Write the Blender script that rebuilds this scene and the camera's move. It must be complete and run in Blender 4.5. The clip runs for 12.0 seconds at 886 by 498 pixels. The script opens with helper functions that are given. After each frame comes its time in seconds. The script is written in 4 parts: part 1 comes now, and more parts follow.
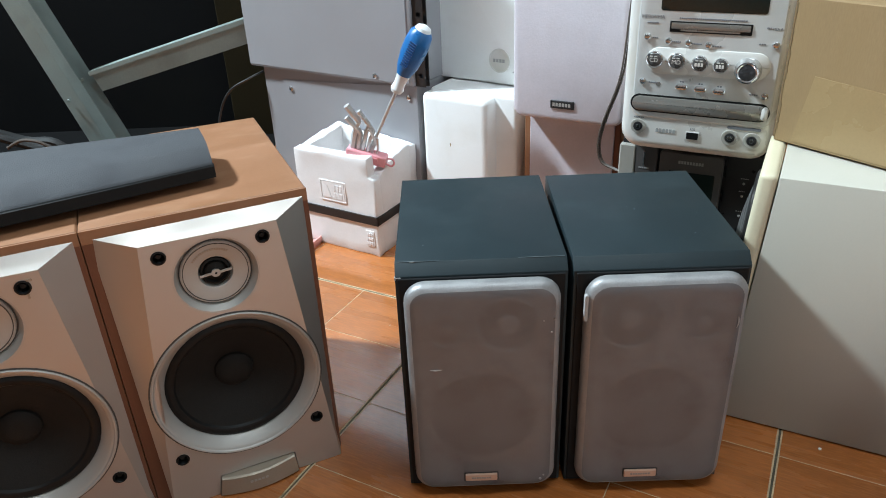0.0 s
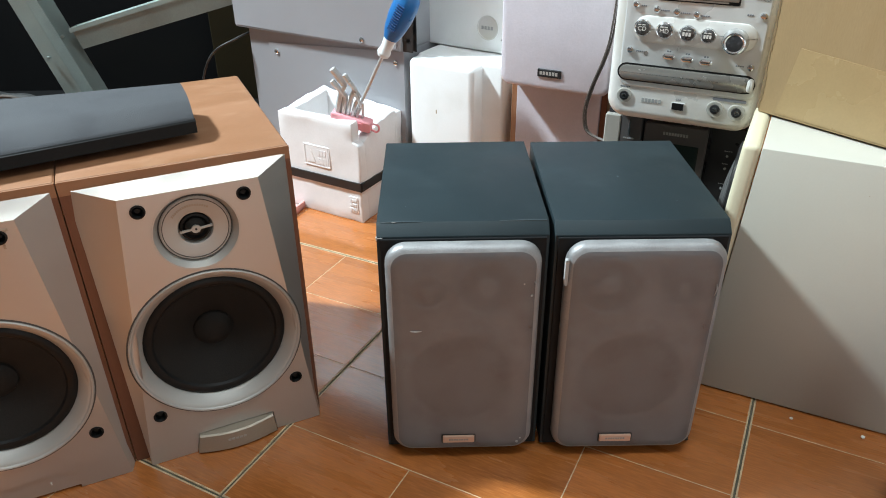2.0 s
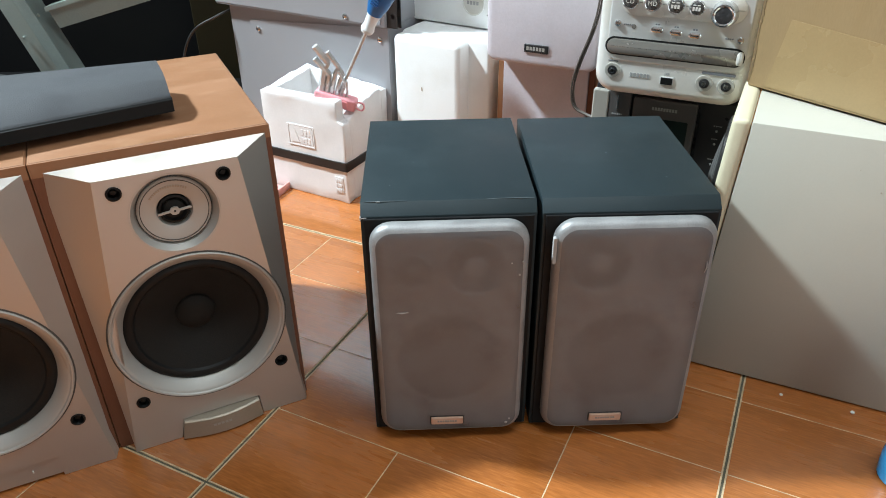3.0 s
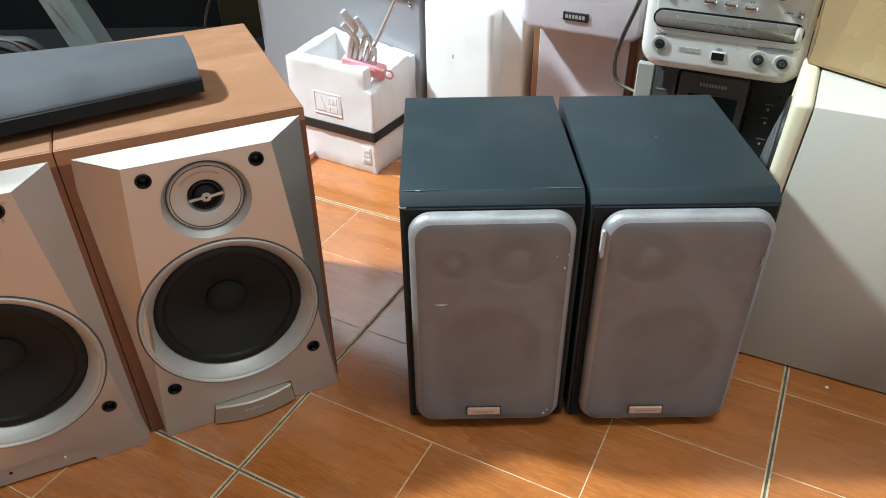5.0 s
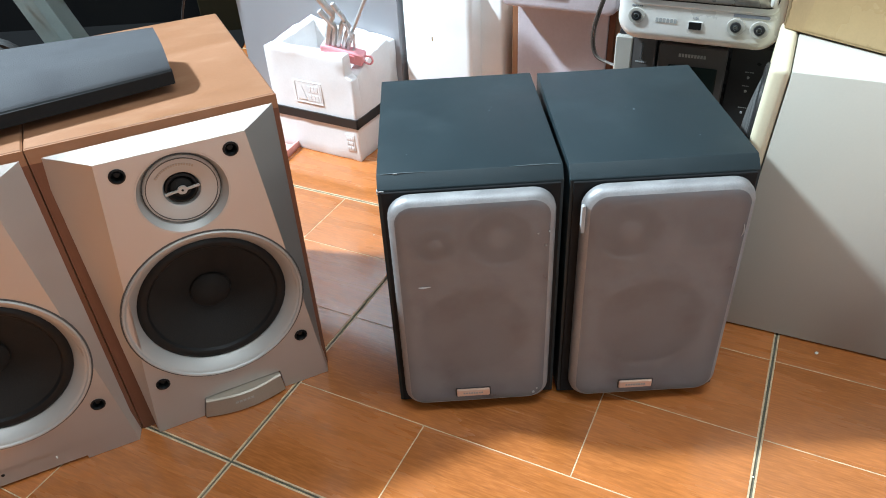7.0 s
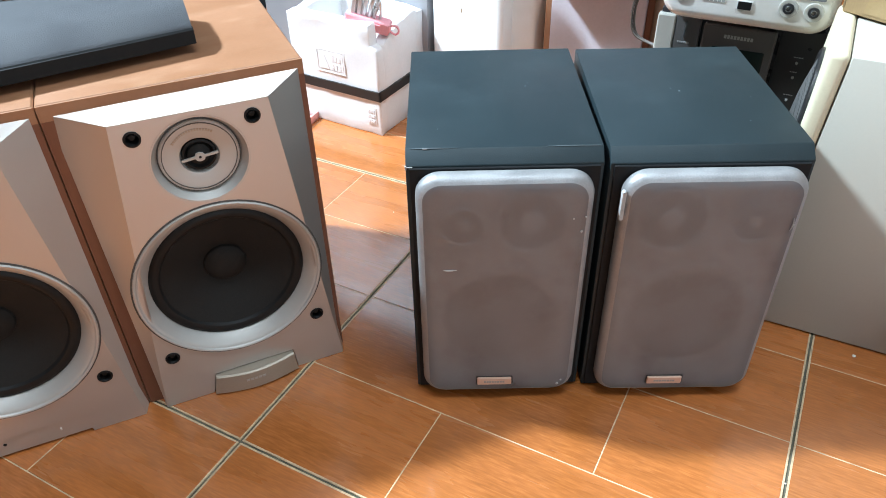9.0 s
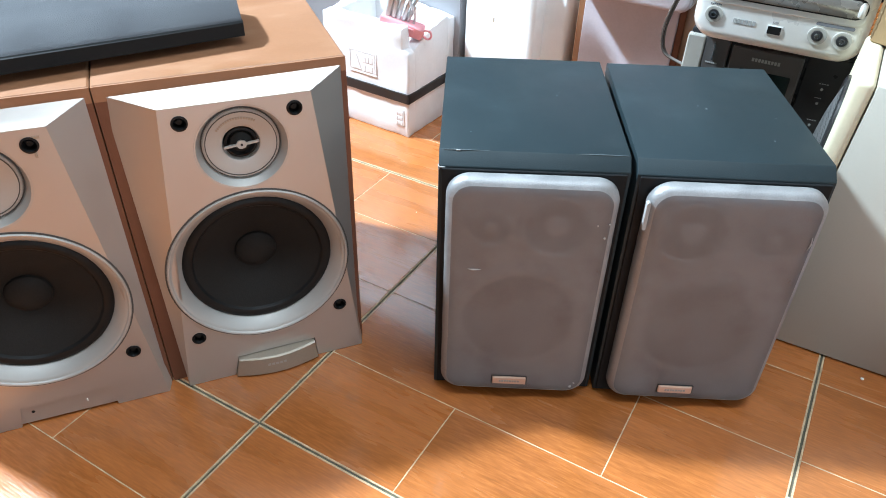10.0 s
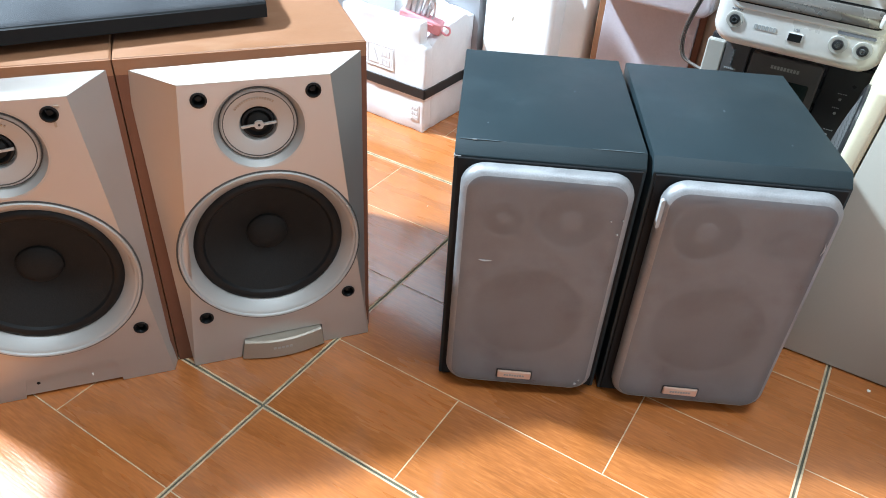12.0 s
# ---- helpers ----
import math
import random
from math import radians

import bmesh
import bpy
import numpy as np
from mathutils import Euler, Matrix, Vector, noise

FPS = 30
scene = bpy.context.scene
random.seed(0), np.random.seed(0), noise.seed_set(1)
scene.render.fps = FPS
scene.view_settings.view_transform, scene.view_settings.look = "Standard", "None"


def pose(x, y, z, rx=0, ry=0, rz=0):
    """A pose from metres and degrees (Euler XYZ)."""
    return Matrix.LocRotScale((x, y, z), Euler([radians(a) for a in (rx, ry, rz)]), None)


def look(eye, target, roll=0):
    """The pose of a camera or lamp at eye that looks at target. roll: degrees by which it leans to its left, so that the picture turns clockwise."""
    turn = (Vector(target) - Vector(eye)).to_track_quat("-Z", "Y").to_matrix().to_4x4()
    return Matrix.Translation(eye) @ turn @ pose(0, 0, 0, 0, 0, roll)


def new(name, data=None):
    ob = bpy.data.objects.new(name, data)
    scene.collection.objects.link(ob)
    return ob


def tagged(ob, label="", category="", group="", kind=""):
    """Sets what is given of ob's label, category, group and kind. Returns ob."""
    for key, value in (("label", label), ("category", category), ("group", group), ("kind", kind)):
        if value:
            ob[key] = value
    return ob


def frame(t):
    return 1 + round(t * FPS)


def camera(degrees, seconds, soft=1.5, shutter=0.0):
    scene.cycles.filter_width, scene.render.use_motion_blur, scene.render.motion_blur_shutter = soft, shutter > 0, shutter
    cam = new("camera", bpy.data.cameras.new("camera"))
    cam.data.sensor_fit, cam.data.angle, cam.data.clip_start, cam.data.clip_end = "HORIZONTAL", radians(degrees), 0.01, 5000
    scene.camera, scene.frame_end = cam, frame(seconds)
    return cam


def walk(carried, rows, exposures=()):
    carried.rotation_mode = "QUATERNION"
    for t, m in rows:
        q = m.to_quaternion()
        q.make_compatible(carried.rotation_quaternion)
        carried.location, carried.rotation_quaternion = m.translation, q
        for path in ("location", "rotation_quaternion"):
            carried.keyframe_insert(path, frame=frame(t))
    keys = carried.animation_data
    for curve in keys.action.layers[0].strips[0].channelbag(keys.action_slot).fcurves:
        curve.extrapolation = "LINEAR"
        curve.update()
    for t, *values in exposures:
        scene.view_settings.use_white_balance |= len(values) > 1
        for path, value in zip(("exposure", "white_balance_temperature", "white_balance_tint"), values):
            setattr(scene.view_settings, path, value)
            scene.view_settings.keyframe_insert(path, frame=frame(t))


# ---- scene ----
cam = camera(62.7, 12.0, soft=0.95)
PATH = [
    (0, (0.003, -0.02, 0.635), (-0.009, 1.75, -0.297), -2.5),
    (0.5, (0.01, -0.021, 0.628), (0.029, 1.733, -0.334), -2.3),
    (1, (0.017, -0.016, 0.621), (0.075, 1.728, -0.358), -1.3),
    (1.5, (0.016, -0.026, 0.623), (0.073, 1.716, -0.359), -0.6),
    (2, (0.005, -0.026, 0.622), (0.034, 1.711, -0.369), -0.5),
    (2.5, (0.007, -0.019, 0.619), (0.044, 1.708, -0.389), -0.7),
    (3, (0.009, -0.014, 0.614), (0.065, 1.695, -0.424), -0.7),
    (5, (-0.015, 0.032, 0.628), (-0.002, 1.672, -0.517), -0.8),
    (5.5, (-0.029, 0.028, 0.623), (-0.132, 1.638, -0.56), -1.2),
    (6, (-0.017, 0.024, 0.62), (-0.104, 1.629, -0.57), -2.0),
    (6.5, (-0.002, 0.032, 0.619), (-0.018, 1.647, -0.561), -2.9),
    (7, (0.001, 0.032, 0.622), (0.018, 1.65, -0.553), -3.3),
    (7.2, (0.002, 0.037, 0.618), (0.016, 1.655, -0.557), -3.7),
    (8.8, (-0.017, 0.06, 0.601), (-0.018, 1.651, -0.611), -0.2),
    (9, (-0.016, 0.063, 0.603), (-0.026, 1.647, -0.618), -1.4),
    (9.5, (-0.011, 0.041, 0.613), (-0.029, 1.631, -0.601), -0.2),
    (10, (-0.032, 0.04, 0.609), (-0.066, 1.636, -0.595), 1.6),
    (10.5, (-0.035, 0.036, 0.609), (-0.062, 1.635, -0.593), 2.3),
    (11, (-0.039, 0.026, 0.615), (-0.115, 1.636, -0.569), 1.5),
    (11.5, (-0.033, 0.021, 0.613), (-0.087, 1.645, -0.554), 1.7),
    (12, (-0.037, 0.031, 0.597), (-0.086, 1.634, -0.597), 3.9),
]
walk(cam, [(t, look(eye, target, roll)) for t, eye, target, roll in PATH],
     exposures=[(0, -0.10, 6750, 10), (1.5, 0.09, 6950, 10), (3, 0.11, 7000, 10), (5, 0.22, 6950, 10), (7, 0.40, 6550, 10), (9, 0.58, 6350, 10), (12, 0.65, 6250, 10)])

# ---- world and lights ----
world = bpy.data.worlds.new("world")
scene.world = world
world.use_nodes = True
world.node_tree.nodes["Background"].inputs[0].default_value = (0.75, 0.85, 1.0, 1)
world.node_tree.nodes["Background"].inputs[1].default_value = 0.3


def area_lamp(name, eye, target, sx, sy, watts, colour):
    data = bpy.data.lights.new(name, "AREA")
    data.shape, data.size, data.size_y, data.energy, data.color = "RECTANGLE", sx, sy, watts, colour
    ob = new(name, data)
    ob.matrix_world = look(eye, target)
    return ob


# the room's tube lamp, high on the far side; added fill behind the camera
area_lamp("tube_lamp_light", (-2.20, 1.35, 2.85), (0.0, 0.75, 0.2), 0.24, 0.20, 272, (0.70, 0.875, 1.0))
area_lamp("added_fill_light", (1.25, -2.43, 1.05), (0.1, 0.5, 0.7), 0.9, 2.0, 12, (0.78, 0.91, 1.0))
# unseen overhead fill, placed to brighten the floor and white speakers
area_lamp("overhead_fill_light", (0.25, 0.10, 2.62), (0.22, 0.25, 0.0), 1.2, 0.3, 27, (0.75, 0.90, 1.0))


# ---- materials ----
def material(name, colour, rough=0.5, metal=0.0, var=0.12, scale=30.0, fine=400.0, bump=0.05, rough_var=0.1,
             stretch=(1, 1, 1), coat=0.0, random_tone=0.0, alpha=1.0, spec=0.5, dirt=None, dirt_amount=0.0, dirt_scale=9.0, fine_mix=0.4):
    m = bpy.data.materials.new(name)
    m.use_nodes = True
    nt = m.node_tree
    b = nt.nodes["Principled BSDF"]
    b.inputs["Metallic"].default_value = metal
    b.inputs["Coat Weight"].default_value = coat
    b.inputs["Coat Roughness"].default_value = 0.12
    b.inputs["Alpha"].default_value = alpha
    b.inputs["Specular IOR Level"].default_value = spec
    tc = nt.nodes.new("ShaderNodeTexCoord")
    mp = nt.nodes.new("ShaderNodeMapping")
    mp.inputs["Scale"].default_value = stretch
    nt.links.new(tc.outputs["Object"], mp.inputs["Vector"])
    vec = mp.outputs["Vector"]
    oi = nt.nodes.new("ShaderNodeObjectInfo")
    if random_tone:
        sh = nt.nodes.new("ShaderNodeVectorMath")
        sh.operation = "SCALE"
        sh.inputs[0].default_value = (7.3, 3.1, 5.7)
        nt.links.new(oi.outputs["Random"], sh.inputs["Scale"])
        ad = nt.nodes.new("ShaderNodeVectorMath")
        nt.links.new(vec, ad.inputs[0])
        nt.links.new(sh.outputs[0], ad.inputs[1])
        vec = ad.outputs[0]

    def tex(sc, detail):
        n = nt.nodes.new("ShaderNodeTexNoise")
        n.inputs["Scale"].default_value, n.inputs["Detail"].default_value = sc, detail
        nt.links.new(vec, n.inputs["Vector"])
        return n.outputs["Fac"]

    big, small = tex(scale, 5.0), tex(fine, 3.0)
    mixf = nt.nodes.new("ShaderNodeMath")
    mixf.operation = "MULTIPLY_ADD"
    mixf.inputs[1].default_value = 1 - fine_mix
    nt.links.new(big, mixf.inputs[0])
    half = nt.nodes.new("ShaderNodeMath")
    half.operation = "MULTIPLY"
    half.inputs[1].default_value = fine_mix
    nt.links.new(small, half.inputs[0])
    nt.links.new(half.outputs[0], mixf.inputs[2])
    ramp = nt.nodes.new("ShaderNodeMapRange")
    ramp.inputs["From Min"].default_value, ramp.inputs["From Max"].default_value = 0.3, 0.7
    ramp.inputs["To Min"].default_value, ramp.inputs["To Max"].default_value = 1 - var, 1 + var
    nt.links.new(mixf.outputs[0], ramp.inputs["Value"])
    tone = ramp.outputs[0]
    if random_tone:
        rr = nt.nodes.new("ShaderNodeMapRange")
        rr.inputs["To Min"].default_value, rr.inputs["To Max"].default_value = 1 - random_tone, 1 + random_tone
        nt.links.new(oi.outputs["Random"], rr.inputs["Value"])
        mu = nt.nodes.new("ShaderNodeMath")
        mu.operation = "MULTIPLY"
        nt.links.new(tone, mu.inputs[0])
        nt.links.new(rr.outputs[0], mu.inputs[1])
        tone = mu.outputs[0]
    col = nt.nodes.new("ShaderNodeVectorMath")
    col.operation = "SCALE"
    col.inputs[0].default_value = colour
    nt.links.new(tone, col.inputs["Scale"])
    out = col.outputs[0]
    if dirt:
        dn = tex(dirt_scale, 8.0)
        dr = nt.nodes.new("ShaderNodeMapRange")
        dr.inputs["From Min"].default_value, dr.inputs["From Max"].default_value = 0.52, 0.78
        dr.inputs["To Max"].default_value = dirt_amount
        nt.links.new(dn, dr.inputs["Value"])
        mx = nt.nodes.new("ShaderNodeMix")
        mx.data_type = "RGBA"
        nt.links.new(dr.outputs[0], mx.inputs["Factor"])
        nt.links.new(out, mx.inputs["A"])
        mx.inputs["B"].default_value = (*dirt, 1)
        out = mx.outputs["Result"]
    nt.links.new(out, b.inputs["Base Color"])
    rg = nt.nodes.new("ShaderNodeMapRange")
    rg.inputs["From Min"].default_value, rg.inputs["From Max"].default_value = 0.3, 0.7
    rg.inputs["To Min"].default_value, rg.inputs["To Max"].default_value = max(0.02, rough - rough_var), min(1, rough + rough_var)
    nt.links.new(big, rg.inputs["Value"])
    nt.links.new(rg.outputs[0], b.inputs["Roughness"])
    if bump:
        bp = nt.nodes.new("ShaderNodeBump")
        bp.inputs["Strength"].default_value, bp.inputs["Distance"].default_value = bump, 0.002
        nt.links.new(small, bp.inputs["Height"])
        nt.links.new(bp.outputs[0], b.inputs["Normal"])
    return m


PLANK = material("wood_look_tile", (0.418, 0.133, 0.033), 0.27, var=0.29, fine_mix=0.5, scale=5, fine=60, bump=0.09, stretch=(1.0, 8, 8), random_tone=0.10, coat=0.9,
                 dirt=(0.50, 0.19, 0.055), dirt_amount=0.32, dirt_scale=60)
JOINT = material("cream_joint", (0.54, 0.40, 0.25), 0.8, var=0.4, scale=60, bump=0.1)
GROUT = material("grey_green_grout", (0.098, 0.090, 0.060), 0.85, var=0.4, scale=50, fine=500, bump=0.3, dirt=(0.4, 0.36, 0.27), dirt_amount=0.35, dirt_scale=35)
VENEER = material("cherry_veneer", (0.295, 0.138, 0.070), 0.42, var=0.07, scale=6, fine=120, bump=0.03, stretch=(2, 4, 4),
                  dirt=(0.48, 0.29, 0.18), dirt_amount=0.3, dirt_scale=11)
# cherry veneer with the shade on the edges put into its colour
VENEER_SHADED = material("cherry_veneer_shaded", (0.14, 0.048, 0.023), 0.45, var=0.15, scale=8, fine=90, bump=0.03, stretch=(14, 14, 2))
SILVER = material("silver_paint", (0.505, 0.470, 0.437), 0.42, metal=0.72, var=0.04, scale=20, fine=1500, bump=0.02, rough_var=0.05,
                  dirt=(0.5, 0.46, 0.42), dirt_amount=0.25, dirt_scale=14)
SILVER_RING = material("silver_ring", (0.50, 0.487, 0.463), 0.6, metal=0.7, var=0.02, scale=20, fine=900, bump=0.0, rough_var=0.03)
DARK_SILVER = material("dull_silver", (0.40, 0.345, 0.28), 0.45, metal=0.6, var=0.06, bump=0.02)
GROOVE = material("dark_groove", (0.06, 0.055, 0.05), 0.5, var=0.1, bump=0.0)
CHROME = material("chrome", (0.66, 0.67, 0.68), 0.16, metal=0.95, var=0.03, bump=0.0, rough_var=0.03)
STEEL = material("hex_key_steel", (0.60, 0.61, 0.62), 0.42, metal=0.6, var=0.1, scale=80, bump=0.02)
CONE = material("black_paper_cone", (0.014, 0.0128, 0.0115), 0.7, var=0.3, scale=40, fine=600, bump=0.12, spec=0.22, dirt=(0.022, 0.02, 0.018), dirt_amount=0.4, dirt_scale=14)
RUBBER = material("black_rubber", (0.007, 0.007, 0.007), 0.5, var=0.2, scale=60, bump=0.03, spec=0.25)
BLACK_PLASTIC = material("black_plastic", (0.018, 0.018, 0.019), 0.35, var=0.2, scale=40, bump=0.03, dirt=(0.06, 0.055, 0.05), dirt_amount=0.35)
BLACK_VINYL = material("slate_black_vinyl", (0.013, 0.0235, 0.028), 0.52, var=0.12, scale=12, fine=900, bump=0.08, rough_var=0.06, spec=0.3,
                       dirt=(0.045, 0.065, 0.072), dirt_amount=0.3, dirt_scale=14)
BLACK_FRONT = material("black_baffle", (0.008, 0.009, 0.010), 0.6, spec=0.2, var=0.15, scale=30, bump=0.04)
MESH_GREY = material("grey_metal_mesh", (0.262, 0.268, 0.286), 0.46, metal=0.35, var=0.17, scale=20, fine=1800, bump=0.12, alpha=0.58, rough_var=0.10,
                     dirt=(0.15, 0.13, 0.125), dirt_amount=0.6, dirt_scale=15)
GRILLE_RIM = material("silver_grille_rim", (0.29, 0.286, 0.288), 0.5, metal=0.4, var=0.18, scale=50, fine=700, bump=0.14, dirt=(0.4, 0.4, 0.4), dirt_amount=0.4, dirt_scale=60)
DRIVER_GREY = material("driver_grey", (0.21, 0.20, 0.197), 0.5, var=0.08, bump=0.03)
DRIVER_DARK = material("driver_dark", (0.045, 0.041, 0.039), 0.5, var=0.1, bump=0.03)
INNER_BOARD = material("inner_board", (0.225, 0.215, 0.213), 0.6, var=0.1, bump=0.03)
BADGE = material("champagne_badge", (0.72, 0.52, 0.42), 0.35, metal=0.6, var=0.05, bump=0.02)
BAR_CLOTH = material("charcoal_cloth", (0.044, 0.046, 0.052), 0.78, var=0.22, scale=16, fine=1200, bump=0.3, dirt=(0.03, 0.03, 0.033), dirt_amount=0.55, dirt_scale=16)
FOAM = material("white_foam", (0.80, 0.785, 0.785), 0.75, var=0.04, scale=40, fine=260, bump=0.09, dirt=(0.66, 0.6, 0.55), dirt_amount=0.3, dirt_scale=14)
TAPE = material("black_tape", (0.014, 0.014, 0.015), 0.4, var=0.2, bump=0.04)
WHITE_PAINT = material("white_lacquer", (0.86, 0.865, 0.86), 0.38, var=0.03, scale=12, bump=0.03, dirt=(0.58, 0.54, 0.47), dirt_amount=0.35, dirt_scale=12)
WHITE_LAM = material("off_white_laminate", (0.475, 0.456, 0.396), 0.42, var=0.025, scale=7, bump=0.03, dirt=(0.60, 0.56, 0.47), dirt_amount=0.3, dirt_scale=5)
CREAM = material("yellowed_cream_plastic", (0.63, 0.57, 0.41), 0.42, var=0.05, scale=14, bump=0.02, dirt=(0.5, 0.42, 0.25), dirt_amount=0.35)
LAVENDER = material("lavender_cloth", (0.60, 0.555, 0.60), 0.85, var=0.06, scale=25, fine=300, bump=0.22, dirt=(0.5, 0.43, 0.42), dirt_amount=0.3)
GREY_METAL = material("grey_sheet_metal", (0.345, 0.345, 0.365), 0.45, metal=0.25, var=0.05, scale=6, fine=700, bump=0.04, dirt=(0.25, 0.25, 0.26), dirt_amount=0.3, dirt_scale=5)
GREEN_STEEL = material("grey_green_painted_steel", (0.285, 0.35, 0.335), 0.42, metal=0.2, var=0.12, scale=12, bump=0.06, dirt=(0.09, 0.1, 0.09), dirt_amount=0.4)
CARD = material("corrugated_cardboard", (0.285, 0.187, 0.088), 0.75, var=0.13, scale=5, fine=120, bump=0.08, stretch=(6, 6, 1), dirt=(0.20, 0.125, 0.055), dirt_amount=0.35, dirt_scale=5)
CARD_WORN = material("scuffed_cardboard", (0.19, 0.125, 0.06), 0.85, var=0.25, scale=60, bump=0.2)
PACK_TAPE = material("clear_packing_tape", (0.34, 0.232, 0.115), 0.27, var=0.09, scale=12, bump=0.06)
UNIT_WHITE = material("pearl_white_plastic", (0.75, 0.74, 0.705), 0.30, metal=0.12, var=0.03, scale=10, bump=0.0, dirt=(0.55, 0.47, 0.30), dirt_amount=0.5, dirt_scale=9)
UNIT_FACE = material("pale_silver_plastic", (0.66, 0.668, 0.655), 0.32, metal=0.25, var=0.03, scale=10, bump=0.0, dirt=(0.46, 0.41, 0.28), dirt_amount=0.4, dirt_scale=11)
TRAY = material("smoked_tray_door", (0.30, 0.285, 0.26), 0.25, metal=0.5, var=0.06, bump=0.0)
KNOB_FACE = material("dark_moulded_knob", (0.028, 0.030, 0.034), 0.4, var=0.35, scale=160, fine=420, bump=0.5, dirt=(0.3, 0.31, 0.33), dirt_amount=0.2, dirt_scale=190)
JACK_RING = material("beige_grey_ring", (0.47, 0.455, 0.41), 0.35, metal=0.2, var=0.04, bump=0.0)
BUTTON_FACE = material("dark_chrome_button", (0.13, 0.13, 0.13), 0.28, metal=0.5, var=0.25, scale=150, fine=420, bump=0.2)
SCREEN = material("dark_display", (0.012, 0.02, 0.018), 0.12, var=0.2, bump=0.0)
PRINT = material("grey_print", (0.17, 0.18, 0.2), 0.6, var=0.1, bump=0.0)
PRINT_PALE = material("pale_print", (0.33, 0.34, 0.335), 0.6, var=0.1, bump=0.0)
BLUE_GRIP = material("blue_grip", (0.012, 0.13, 0.36), 0.35, var=0.1, scale=40, bump=0.04)
BLUE_RIB = material("dark_blue_rubber", (0.007, 0.06, 0.19), 0.45, var=0.1, scale=40, bump=0.04)
BLUE_BAG = material("blue_plastic", (0.012, 0.24, 0.52), 0.28, var=0.2, scale=30, bump=0.1)
PALE_GRIP = material("white_grip_plastic", (0.75, 0.77, 0.78), 0.4, var=0.05, bump=0.02)
PINK = material("red_pink_plastic", (0.85, 0.36, 0.40), 0.35, var=0.08, scale=30, bump=0.02)
PINK_PALE = material("pale_pink_plastic", (0.74, 0.36, 0.33), 0.35, var=0.08, scale=30, bump=0.02)
DECK = material("graphite_deck", (0.035, 0.034, 0.036), 0.3, metal=0.3, var=0.1, bump=0.02)
DECK_GREY = material("taupe_grey_panel", (0.098, 0.094, 0.092), 0.42, metal=0.2, var=0.06, bump=0.02)
WIRE = material("grey_wire", (0.085, 0.07, 0.06), 0.45, var=0.15, bump=0.02)
BLACK_WIRE = material("black_wire", (0.02, 0.02, 0.02), 0.45, var=0.15, bump=0.02)
# near-black that stands in for the unlit back of the room
PAINTED_DARK = material("painted_dark", (0.0036, 0.0036, 0.0038), 0.9, var=0.5, scale=5, bump=0.1, spec=0.1, dirt=(0.008, 0.007, 0.005), dirt_amount=0.5, dirt_scale=3)
OCHRE = material("ochre_painted_dim", (0.016, 0.012, 0.005), 0.9, spec=0.1, var=0.3, scale=8, bump=0.1)
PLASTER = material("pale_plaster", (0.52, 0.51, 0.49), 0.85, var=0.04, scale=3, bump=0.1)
DAMPING_WALL = material("light_damping_brown", (0.13, 0.11, 0.095), 0.85, var=0.1, scale=3, bump=0.1)
CRUMB = material("white_crumb", (0.8, 0.78, 0.74), 0.8, bump=0.0)
DUST = material("pale_dust", (0.095, 0.12, 0.13), 0.8, bump=0.0)
SCUFF = material("pale_scuff", (0.38, 0.38, 0.38), 0.6, bump=0.0)


# ---- mesh builders ----
def mesh_of(name, bm, mat, smooth=True):
    bmesh.ops.recalc_face_normals(bm, faces=bm.faces[:])
    me = bpy.data.meshes.new(name)
    bm.to_mesh(me)
    bm.free()
    me.materials.append(mat)
    if smooth:
        for p in me.polygons:
            p.use_smooth = True
        me.set_sharp_from_angle(angle=radians(32))
    return me


def part(name, bm, mat, parent, label="", smooth=True):
    ob = new(name, mesh_of(name, bm, mat, smooth))
    ob.parent = parent
    if label:
        tagged(ob, label)
    if "print" in name or "mark" in name:
        tagged(ob, kind="stuff")
    return ob


def thing(name, m, label, category, group="", kind=""):
    ob = new(name)
    ob.empty_display_size = 0.03
    ob.matrix_world = m
    return tagged(ob, label, category, group, kind)


def block(x0, x1, y0, y1, z0, z1, bevel=0.0, seg=2, bm=None):
    own = bm is None
    b = bmesh.new()
    bmesh.ops.create_cube(b, size=1.0, matrix=Matrix.LocRotScale(((x0 + x1) / 2, (y0 + y1) / 2, (z0 + z1) / 2), None, (x1 - x0, y1 - y0, z1 - z0)))
    if bevel:
        bmesh.ops.bevel(b, geom=b.edges[:], offset=bevel, segments=seg, affect="EDGES", profile=0.5)
    if own:
        return b
    tmp = bpy.data.meshes.new("tmp")
    b.to_mesh(tmp)
    b.free()
    bm.from_mesh(tmp)
    bpy.data.meshes.remove(tmp)
    return bm


def outline(x0, x1, z0, z1, r, seg=6):
    pts = []
    r = max(r, 0.0002)
    for cx, cz, a0 in ((x1 - r, z1 - r, 0), (x0 + r, z1 - r, 90), (x0 + r, z0 + r, 180), (x1 - r, z0 + r, 270)):
        for i in range(seg + 1):
            a = radians(a0 + 90 * i / seg)
            pts.append((cx + r * math.cos(a), cz + r * math.sin(a)))
    return pts


